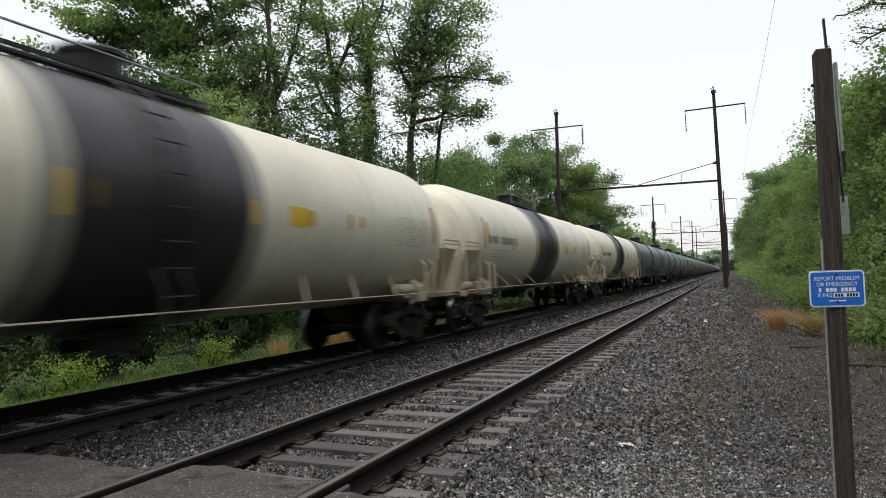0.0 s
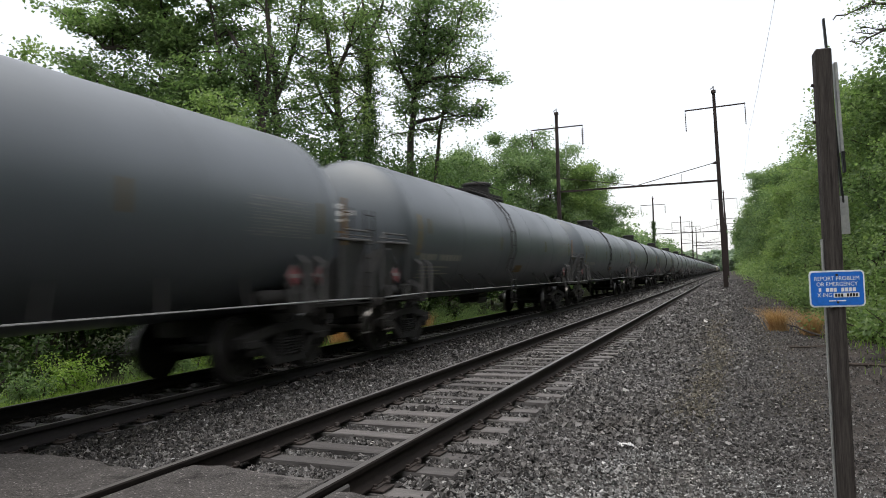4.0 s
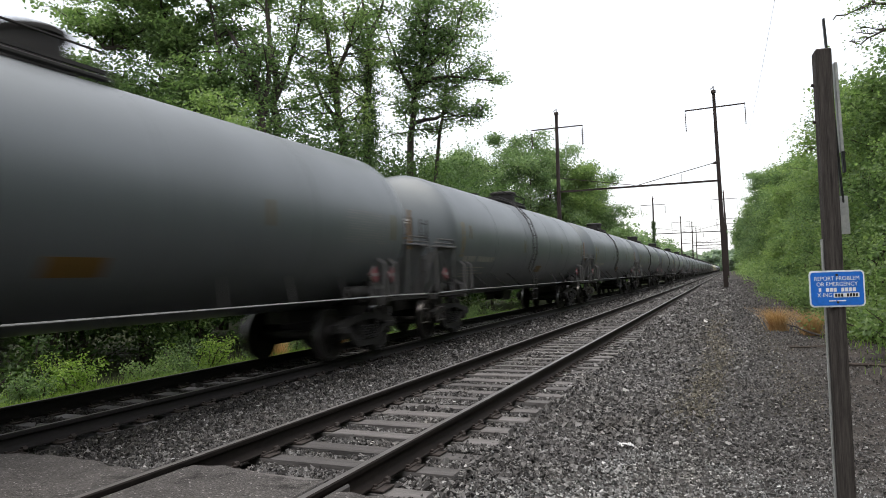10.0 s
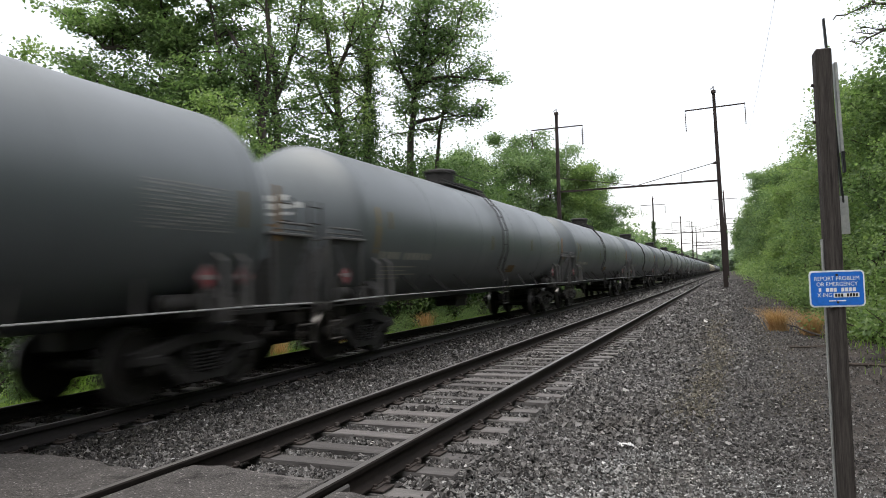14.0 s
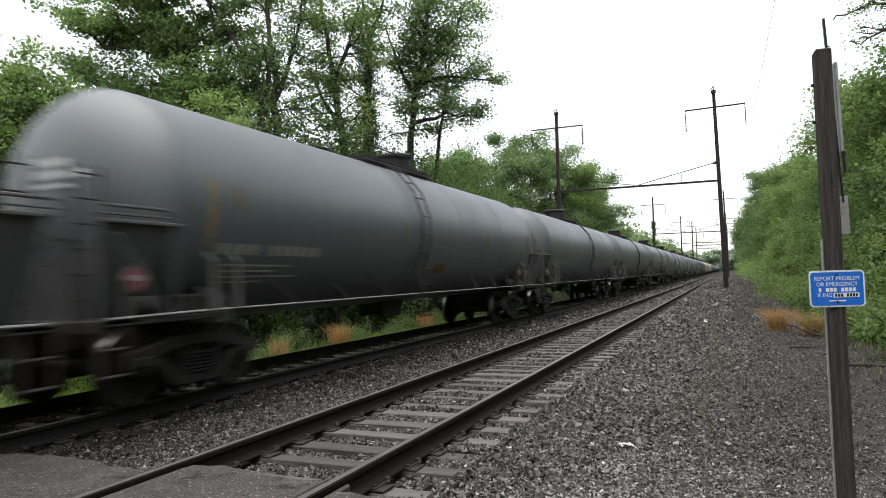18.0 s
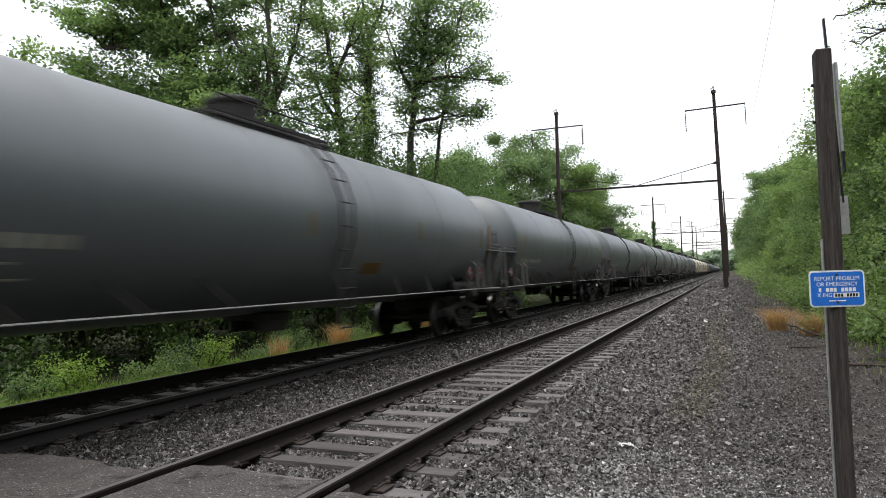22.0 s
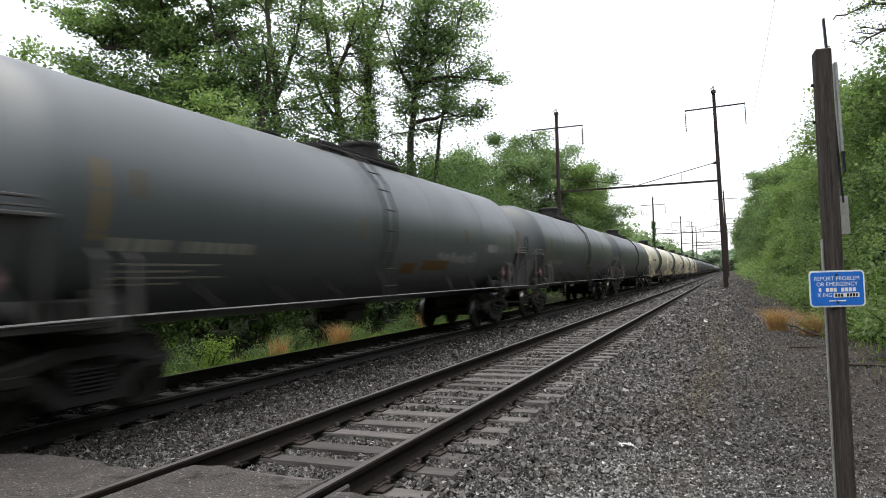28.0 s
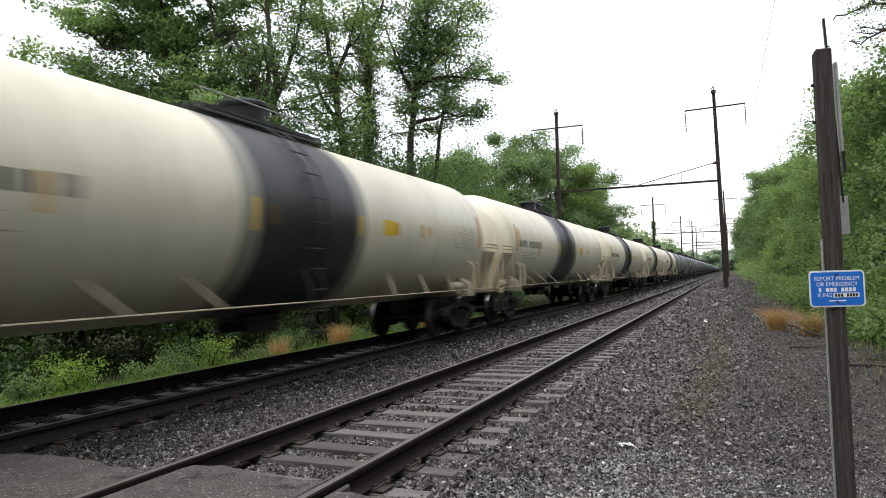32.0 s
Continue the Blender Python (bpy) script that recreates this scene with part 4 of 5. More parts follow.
def build_scrawl(car):
    """Faded spray paint on one car's side: looping strokes and a yellow patch under them."""
    rng = random.Random(21)
    part("paint_patch", shell_patch(Geo(), -33, -24, 1.1, 2.5, 0.003, 4, 1), M["dim_orange"], car, "faded yellow paint patch")
    g = Geo()
    y = 1.8
    while y < 4.1:
        h = rng.uniform(5, 9)
        a = -22 + rng.uniform(-1.5, 2.5)
        for k in range(7):
            u, w = k / 7, (k + 1) / 7
            a0 = a + h * math.sin(u * 5.2) * 0.5
            shell_patch(g, a0, a0 + 1.8, y + u * 0.3, y + w * 0.3 + 0.03, 0.002, 2, 1)
        shell_patch(g, a - h * 0.4, a + h * 0.55, y + 0.1, y + 0.14, 0.0025, 3, 1)
        y += rng.uniform(0.28, 0.42)
    for k in range(4):
        shell_patch(g, -14, -6, 5.1 + k * 0.2, 5.22 + k * 0.2, 0.002, 2, 1)
    joined("spray_scrawl", g, M["scrawl"], car, "pale sprayed scrawl")


build_scrawl(TRAIN[24][0])


def motions():
    for car, y in TRAIN:
        walk(car, [(0.0, pose(TRACK_B, y, 0)), (SECONDS, pose(TRACK_B, y - SPEED * SECONDS, 0))])
    # the wheelsets turn as they roll; those at one place on their cars share their keys
    turn = math.degrees(SPEED / WHEEL_R)
    steps = int(turn * SECONDS / 80) + 1
    lead = {}
    for car, y in TRAIN:
        for w in car.children:
            if w.name.split(".")[0] != "wheelset":
                continue
            place = round(w.location.y, 2)
            if place not in lead:
                walk(w, [(SECONDS * i / steps, pose(0, place, WHEEL_R, turn * SECONDS * i / steps)) for i in range(steps + 1)])
                lead[place] = w
            else:
                src = lead[place].animation_data
                w.rotation_mode = "QUATERNION"
                own = w.animation_data_create()
                own.action = src.action
                own.action_slot = src.action_slot


# ---- leaves and limbs ----
def leaves_mesh(name, c, size, mat, rng, up=0.4, fold=0.25, long=1.5):
    """Pointed, folded leaves about the centres c."""
    n = len(c)
    nrm = rng.normal(size=(n, 3))
    nrm[:, 2] = np.abs(nrm[:, 2]) + up
    nrm /= np.linalg.norm(nrm, axis=1)[:, None]
    d = np.cross(nrm, rng.normal(size=(n, 3)))
    d /= np.linalg.norm(d, axis=1)[:, None]
    w = np.cross(nrm, d)
    s = (size * rng.uniform(0.6, 1.3, n))[:, None]
    a, b = c - d * s * long * 0.5, c + d * s * long * 0.5
    l, r = c + w * s * 0.5 + nrm * s * fold, c - w * s * 0.5 + nrm * s * fold
    v = np.stack([a, r, b, l], 1).reshape(-1, 3)
    i = 4 * np.arange(n)[:, None]
    f = np.concatenate([i + np.array([[0, 1, 2]]), i + np.array([[0, 2, 3]])], 1).reshape(-1, 3)
    return array_mesh(name, v, f, mat)


def limb(rng, p, d, length, r0, r1, n, wob, rise):
    pts, rad = [p.copy()], [r0]
    for k in range(n):
        d = d + rng.normal(0, wob, 3) + np.array([0, 0, rise])
        d /= np.linalg.norm(d)
        p = p + d * length / n
        pts.append(p.copy())
        rad.append(r0 + (r1 - r0) * (k + 1) / n)
    return pts, rad, d


# ---- poles and wires ----


def arm_set(p, top_z, disc):
    g = Geo().box((0, 0, top_z - 1.9), (5.4, 0.1, 0.12), 0.01)
    part("cross_arm", g, M["pole"], p)
    for s in (-1, 1):
        g = Geo().tube([(s * 2.66, 0, top_z - 1.95), (s * 2.66, 0, top_z - 2.2)], 0.025, 6)
        for k in range(9):
            z = top_z - 2.22 - k * 0.19
            g.lathe([(z, 0.03), (z - 0.05, disc), (z - 0.09, disc), (z - 0.11, 0.04), (z - 0.19, 0.03)], "z", 10, (s * 2.66, 0, 0))
        part("insulator_string", g, M["porcelain"], p, "string of brown porcelain insulators")


def build_pole(x, y, disc):
    p = thing("catenary_pole", "tall dark steel catenary pole with a cross-arm and insulators", "utility pole", pose(x, y, float(ground_z(x, y))), group="catenary poles")
    top = 19.4
    # built-up H-column, narrowing upwards
    g = Geo()
    for s in (-1, 1):
        vs = [(s * 0.22, -0.2, -0.1), (s * 0.22, 0.2, -0.1), (s * 0.14, 0.13, top - 0.6), (s * 0.14, -0.13, top - 0.6)]
        g.add(vs + [(v[0] - s * 0.03, v[1], v[2]) for v in vs], [(0, 1, 2, 3), (7, 6, 5, 4), (0, 4, 5, 1), (1, 5, 6, 2), (2, 6, 7, 3), (3, 7, 4, 0)])
    vs = [(-0.2, -0.02, -0.1), (0.2, -0.02, -0.1), (0.12, -0.02, top - 0.6), (-0.12, -0.02, top - 0.6)]
    g.add(vs + [(v[0], 0.02, v[2]) for v in vs], [(0, 1, 2, 3), (7, 6, 5, 4), (0, 4, 5, 1), (1, 5, 6, 2), (2, 6, 7, 3), (3, 7, 4, 0)])
    part("column", g, M["pole"], p)
    part("foot", Geo().box((0, 0, 0.02), (0.75, 0.75, 0.25), 0.03), M["asphalt"], p)
    part("cap", Geo().box((0, 0, top - 0.55), (0.42, 0.38, 0.3), 0.04).tube([(0, 0, top - 0.4), (0, 0, top)], 0.05, 8).tube([(0, 0, top - 0.1), (-0.3, 0, top - 0.3)], 0.03, 6), M["pole"], p)
    arm_set(p, top - 0.15, disc)
    return p


def build_gantry(y, xl, xr, z):
    """The beam between a pair of poles with its hanger rods."""
    b = thing("catenary_beam", "dark steel beam with hanger rods between two poles", "gantry", pose(0, y, z), group="catenary beams")
    g = Geo().box(((xl + xr) / 2, 0, 0), (xr - xl - 0.3, 0.2, 0.03), 0.0).box(((xl + xr) / 2, 0, 0.15), (xr - xl - 0.3, 0.1, 0.03)).box(((xl + xr) / 2, 0, 0.08), (xr - xl - 0.3, 0.02, 0.15))
    part("beam", g, M["pole"], b)
    xm = xl + (xr - xl) * 0.5
    part("hanger_rod", Geo().tube([(xr - 0.15, 0, 1.9), (xm + 0.2, 0, 0.2)], 0.035, 6), M["pole"], b)
    part("hanger_rod", Geo().tube([(xl + 0.15, 0, 1.5), (xm - 0.2, 0, 0.2)], 0.035, 6), M["pole"], b)
    part("bracket", Geo().prism([(xr - 0.15, 1.6), (xr - 0.15, 2.1), (xr - 0.9, 1.72)], "y", -0.06, 0.06), M["pole"], b)
    part("rod", Geo().tube([(xr - 3.6, 0, 0.2), (xr - 3.6, 0, 1.0)], 0.02, 6), M["pole"], b)
    part("rod", Geo().tube([(xl + 4.0, 0, 0.2), (xl + 4.0, 0, 0.78)], 0.02, 6), M["pole"], b)
    return b


def build_wire(x, z, ys, sag):
    pts = []
    for a, b in zip(ys, ys[1:]):
        for k in range(10):
            t = k / 10
            pts.append((x, a + (b - a) * t, z - 4 * sag * t * (1 - t)))
    pts.append((x, ys[-1], z))
    w = new("overhead_wire", mesh_of("overhead_wire", Geo().tube(pts, 0.008, 5), M["wire"]))
    tagged(w, "thin grey overhead wire strung between poles", "wire", "overhead wires")


# pairs of poles: distance, left and right foot, lean of the right one
PAIRS = ((70.0, -13.2, 2.5, -1.25), (163.0, -12.6, 2.75, -0.9), (227.0, -10.4, 2.85, -0.6), (252.0, -8.2, 2.9, -0.6), (290.0, -8.4, 3.0, 0.0))
for _py, _pl, _pr, _lean in PAIRS:
    for _px, _tilt in ((_pl, 0.0), (_pr, _lean)):
        _pole = build_pole(_px, _py, 0.12 if _px < 0 else 0.055)
        _pole.matrix_basis = _pole.matrix_basis @ pose(0, 0, 0, 0, _tilt, 0)
        if (_py, _px) == (163.0, -12.6):
            _iv = np.random.default_rng(31)
            _cl = np.repeat(np.stack([_iv.normal(0, 0.12, 70), _iv.normal(0, 0.12, 70), _iv.uniform(1.0, 13.5, 70)], -1), 30, 0) + _iv.normal(0, 0.22, (2100, 3))
            part("ivy", leaves_mesh("ivy", _cl, 0.2, M["leaf_dark"], _iv), None, _pole, "dark ivy climbing the column")
    build_gantry(_py, _pl, _pr, 9.85)
build_wire(5.08, 18.5 - 4.05, (-23.0, 70.0, 163.0, 256.0), 1.2)


# ---- the sign post beside the crossing ----
def text_mesh(body, size):
    cu = bpy.data.curves.new("lettering", "FONT")
    cu.body, cu.size, cu.extrude, cu.align_x, cu.align_y = body, size, 0.0008, "CENTER", "CENTER"
    ob = bpy.data.objects.new("lettering", cu)
    scene.collection.objects.link(ob)
    me = bpy.data.meshes.new_from_object(ob.evaluated_get(bpy.context.evaluated_depsgraph_get()))
    bpy.data.objects.remove(ob)
    return me


def rounded(w, h, r, n=5):
    out = []
    for cx, cy, a0 in ((w / 2 - r, h / 2 - r, 0), (-w / 2 + r, h / 2 - r, 90), (-w / 2 + r, -h / 2 + r, 180), (w / 2 - r, -h / 2 + r, 270)):
        for k in range(n + 1):
            a = radians(a0 + 90 * k / n)
            out.append((cx + r * math.cos(a), cy + r * math.sin(a)))
    return out


def build_sign_post():
    px, py = 3.3, 4.8
    gz = float(ground_z(px, py))
    post = thing("sign_post", "weathered dark wooden post with a blue emergency notice", "sign post", pose(px, py, gz, 0.2, -0.35, 3))
    h = 2.79 - gz
    g = Geo().box((0, 0, h / 2 - 0.2), (0.09, 0.13, h + 0.4), 0.008)
    part("post", g, M["post"], post)
    # blue notice, facing the crossing; its plate is square to the way from the road
    plate = part("notice_plate", Geo().prism(rounded(0.315, 0.2, 0.024), "z", -0.0015, 0.0), M["sign_white"], post, "blue emergency notice with white lettering", at=Matrix.Translation((0.0, -0.079, 1.318 - gz)) @ Matrix.Rotation(radians(12), 4, "Z") @ pose(0, 0, 0, 90, 0, 0) @ Matrix.Diagonal((1, 1.1, 1, 1)))
    part("notice_face", Geo().prism(rounded(0.297, 0.182, 0.018), "z", 0.001, 0.0025), M["sign_blue"], plate)
    for body, size, yy in (("REPORT PROBLEM", 0.0315, 0.055), ("OR EMERGENCY", 0.0315, 0.024)):
        me = text_mesh(body, size)
        me.materials.append(M["sign_white"])
        part("lettering", me, None, plate, at=pose(0, yy, 0.0036))
    me = text_mesh("X-ING", 0.0305)
    me.materials.append(M["sign_white"])
    part("lettering", me, None, plate, at=pose(-0.072, -0.035, 0.0036))
    bars = Geo()
    for k, w in enumerate((0.014, 0, 0.017, 0.017, 0.017, 0, 0.017, 0.017, 0.017, 0.017)):
        if w:
            bars.box((-0.098 + k * 0.0215, -0.006, 0.0034), (w, 0.021, 0.0012))
    part("number_bars", bars, M["sign_white"], plate)
    part("number_panel", Geo().box((0.05, -0.036, 0.0034), (0.145, 0.025, 0.0012)), M["sign_white"], plate)
    bars = Geo()
    for k in range(8):
        if k != 3:
            bars.box((-0.008 + k * 0.0165, -0.036, 0.0046), (0.0125, 0.017, 0.001))
    part("number_bars", bars, M["black"], plate)
    bars = Geo().box((-0.03, -0.066, 0.0034), (0.04, 0.007, 0.001)).box((0.022, -0.066, 0.0034), (0.05, 0.007, 0.001))
    part("small_print_bars", bars, M["sign_white"], plate)
    for yy in (0.074, -0.074):
        part("bolt", Geo().lathe([(0.0, 0.007), (0.006, 0.007), (0.008, 0.003)], "z", 8, (0, yy, 0.002)), M["iron"], plate)
    # boards fixed to the road side, seen edge on
    part("crossing_board", Geo().box((0, 0, 0), (0.012, 0.035, 1.16), 0.003), M["black"], post, "dark sign board seen edge-on", at=pose(0.052, 0.03, 2.42 - gz, 0, -2.6, 0))
    part("upright_board", Geo().box((0, 0, 0), (0.02, 0.06, 0.56), 0.003), M["sign_back"], post, "pale board seen edge-on", at=pose(0.086, 0.06, 2.44 - gz, 0, -1.2, 0))
    part("back_strip", Geo().box((0, 0, 0), (0.014, 0.05, 0.42), 0.002), M["black"], post, at=pose(0.094, 0.06, 2.24 - gz, 0, -2.0, 0))
    part("small_plate", Geo().box((0, 0, 0), (0.05, 0.004, 0.235), 0.001), M["sign_back"], post, "small bent metal plate", at=pose(0.082, 0.02, 1.765 - gz, 0, -1, 14))
    part("conduit", Geo().tube([(-0.058, -0.02, -0.1), (-0.058, -0.02, 1.62 - gz)], 0.008, 8), M["sign_back"], post)
    for z in (2.58, 2.35):
        part("bolt", Geo().lathe([(-0.066, 0.009), (-0.05, 0.012)], "x", 8, (0, 0, z - gz)), M["iron"], post)
    return post


build_sign_post()


# ---- trees and plants ----
def build_tree(name, label, x, y, h, leaf="leaf", seed=0, spread=3.2, bare=0.3, limbs=13, per=26, size=0.2, puff=0.42, lean=(0, 0), forks=1, trunk_r=None, group="", depth=(5, 4)):
    """A tapered trunk with limbs, boughs and twigs, and leaves in loose clumps at the twigs."""
    rng = np.random.default_rng(seed)
    gz = float(ground_z(x, y))
    t = thing(name, label, "tree" if h > 3 else "bush", pose(x, y, gz), group)
    g = Geo()
    ends = []
    tr = trunk_r or 0.012 * h + 0.03
    fork = h * (rng.uniform(0.24, 0.4) if forks > 1 else 0.15)
    d0 = np.array([lean[0] + rng.normal(0, 0.08), lean[1] + rng.normal(0, 0.08), 1.0])
    base, brad, d1 = limb(rng, np.array([0, 0, -0.25]), d0 / np.linalg.norm(d0), fork + 0.25, tr, tr * (0.72 if forks > 1 else 0.9), 4, 0.04, 0.03)
    g.tube([tuple(p) for p in base], brad, 9, False)
    a0 = rng.uniform(0, 6.28)
    for fk in range(forks):
        az = a0 + 6.28 * fk / max(1, forks) + rng.uniform(-0.5, 0.5)
        out = rng.uniform(0.2, 0.42) if forks > 1 else 0.04
        dl = d1 + np.array([math.cos(az) * out, math.sin(az) * out, 0])
        pts, rad, d = limb(rng, base[-1].copy(), dl / np.linalg.norm(dl), (h - fork) * rng.uniform(0.85, 1.0), tr * (0.62 if forks > 1 else 0.9), 0.02, 9, 0.085, 0.06)
        g.tube([tuple(p) for p in pts], rad, 7, False)
        P = np.array(pts)
        for k in range(limbs):
            f0 = max(0.0, (bare * h - fork) / (h - fork))
            f = f0 + (1 - f0) * (k + rng.uniform(0, 1)) / limbs
            q = f * (len(P) - 1)
            i = min(int(q), len(P) - 2)
            p = P[i] + (P[i + 1] - P[i]) * (q - i)
            az = 2.4 * k + rng.uniform(-0.6, 0.6) + fk
            el = rng.uniform(-0.05, 0.5) + 0.45 * f
            ln = spread * (1.15 - 0.75 * max(0, f - 0.35)) * rng.uniform(0.6, 1.25)
            d = np.array([math.cos(az) * math.cos(el), math.sin(az) * math.cos(el), math.sin(el)])
            lp, lr, _ = limb(rng, p, d, ln, max(0.018, rad[i] * 0.45), 0.01, 5, 0.16, 0.02)
            g.tube([tuple(a) for a in lp], lr, 5, False)
            for b in range(depth[0]):
                j = rng.integers(1, len(lp))
                bd = rng.normal(size=3)
                bd[2] = abs(bd[2]) * 0.5 + 0.05
                bd = bd / np.linalg.norm(bd) + 0.6 * d
                bp, br, _ = limb(rng, lp[j], bd / np.linalg.norm(bd), ln * rng.uniform(0.25, 0.5), 0.013, 0.005, 3, 0.2, 0.0)
                g.tube([tuple(a) for a in bp], br, 4, False)
                for w in range(depth[1]):
                    ends.append(bp[rng.integers(1, 4)] + rng.normal(0, 0.22, 3))
                ends.append(bp[-1])
            ends.append(lp[-1])
    part("trunk", g, M["bark"], t)
    E = np.array(ends)
    n = rng.poisson(per, len(E))
    n = np.where(rng.random(len(E)) < 0.12, n // 4, n)
    c = np.repeat(E, n, 0) + rng.normal(0, 1, (n.sum(), 3)) * np.array([puff, puff, puff * 0.55])
    c[:, 2] = np.maximum(c[:, 2], 0.05)
    part("crown", leaves_mesh("crown", c, size, M[leaf], rng), None, t)
    return t


def build_bush(label, x, y, h, w, leaf, seed, n=5000, size=0.09, group="bushes"):
    """Several stems from one foot under an uneven mass of leaves."""
    rng = np.random.default_rng(seed)
    gz = float(ground_z(x, y))
    t = thing("bush", label, "bush", pose(x, y, gz), group)
    g, E = Geo(), []
    for k in range(11):
        az, el = rng.uniform(0, 6.28), rng.uniform(0.5, 1.5)
        d = np.array([math.cos(az) * math.cos(el), math.sin(az) * math.cos(el), math.sin(el)])
        ln = (w * math.cos(el) + h * math.sin(el)) * rng.uniform(0.6, 1.0)
        pts, rad, _ = limb(rng, np.array([rng.normal(0, w * 0.25), rng.normal(0, w * 0.25), -0.1]), d, ln, 0.03, 0.006, 5, 0.18, -0.02)
        g.tube([tuple(p) for p in pts], rad, 5, False)
        for p in pts[1:]:
            E += [p + rng.normal(0, 0.12 * w, 3) for _ in range(4)]
    part("stem_clump", g, M["bark"], t)
    E = np.array(E)
    c = E[rng.integers(0, len(E), n)] + rng.normal(0, 1, (n, 3)) * np.array([0.16, 0.16, 0.13]) * max(0.6, w)
    c[:, 2] = np.abs(c[:, 2]) + 0.03
    part("leaves", leaves_mesh("leaves", c, size, M[leaf], rng), None, t)
    return t


def build_blades(name, label, x, y, h, mat, rng, wid=0.012, lean=0.35, category="grass"):
    """Grass as narrow bent blades, one mesh."""
    n = len(x)
    z = ground_z(x, y) - 0.02
    a = rng.uniform(0, 6.28, n)
    u = np.stack([np.cos(a), np.sin(a), 0 * a], -1) * wid * rng.uniform(0.6, 1.6, n)[:, None]
    b = rng.uniform(0, 6.28, n)
    ln = np.stack([np.cos(b), np.sin(b), 0 * b], -1) * (h * lean * rng.uniform(0.1, 1.5, n))[:, None]
    p0 = np.stack([x, y, z], -1)
    p1 = p0 + ln * 0.35 + np.array([0, 0, 1]) * (h * 0.6)[:, None]
    p2 = p0 + ln + np.array([0, 0, 1]) * (h * 0.95)[:, None]
    v = np.stack([p0 - u, p0 + u, p1 + u * 0.7, p1 - u * 0.7, p2], 1).reshape(-1, 3)
    i = 5 * np.arange(n)[:, None]
    f = np.concatenate([i + np.array([[0, 1, 2]]), i + np.array([[0, 2, 3]]), i + np.array([[3, 2, 4]])], 1).reshape(-1, 3)
    return tagged(new(name, array_mesh(name, v, f, mat)), label, category, kind="stuff")


def build_litter():
    """A crumpled sheet of white paper on the stones."""
    rng = np.random.default_rng(4)
    nx, ny = 9, 6
    v, f = [], []
    for layer in (0.0, -0.004):
        for j in range(ny):
            for i in range(nx):
                v.append(((i / (nx - 1) - 0.5) * 0.125 + rng.normal(0, 0.008), (j / (ny - 1) - 0.5) * 0.09 + rng.normal(0, 0.008), 0.02 + abs(rng.normal(0, 0.013)) + layer))
    for j in range(ny - 1):
        for i in range(nx - 1):
            a = j * nx + i
            f += [(a, a + 1, a + nx + 1, a + nx), (a + nx * ny, a + nx + nx * ny, a + nx + 1 + nx * ny, a + 1 + nx * ny)]
    ob = new("crumpled_paper", mesh_of("crumpled_paper", Geo().add(v, f), M["white_rag"]))
    ob.matrix_basis = pose(1.68, 7.06, float(ground_z(1.68, 7.06)) + 0.025, 0, 0, 15)
    tagged(ob, "crumpled white paper lying on the gravel", "litter")


build_litter()


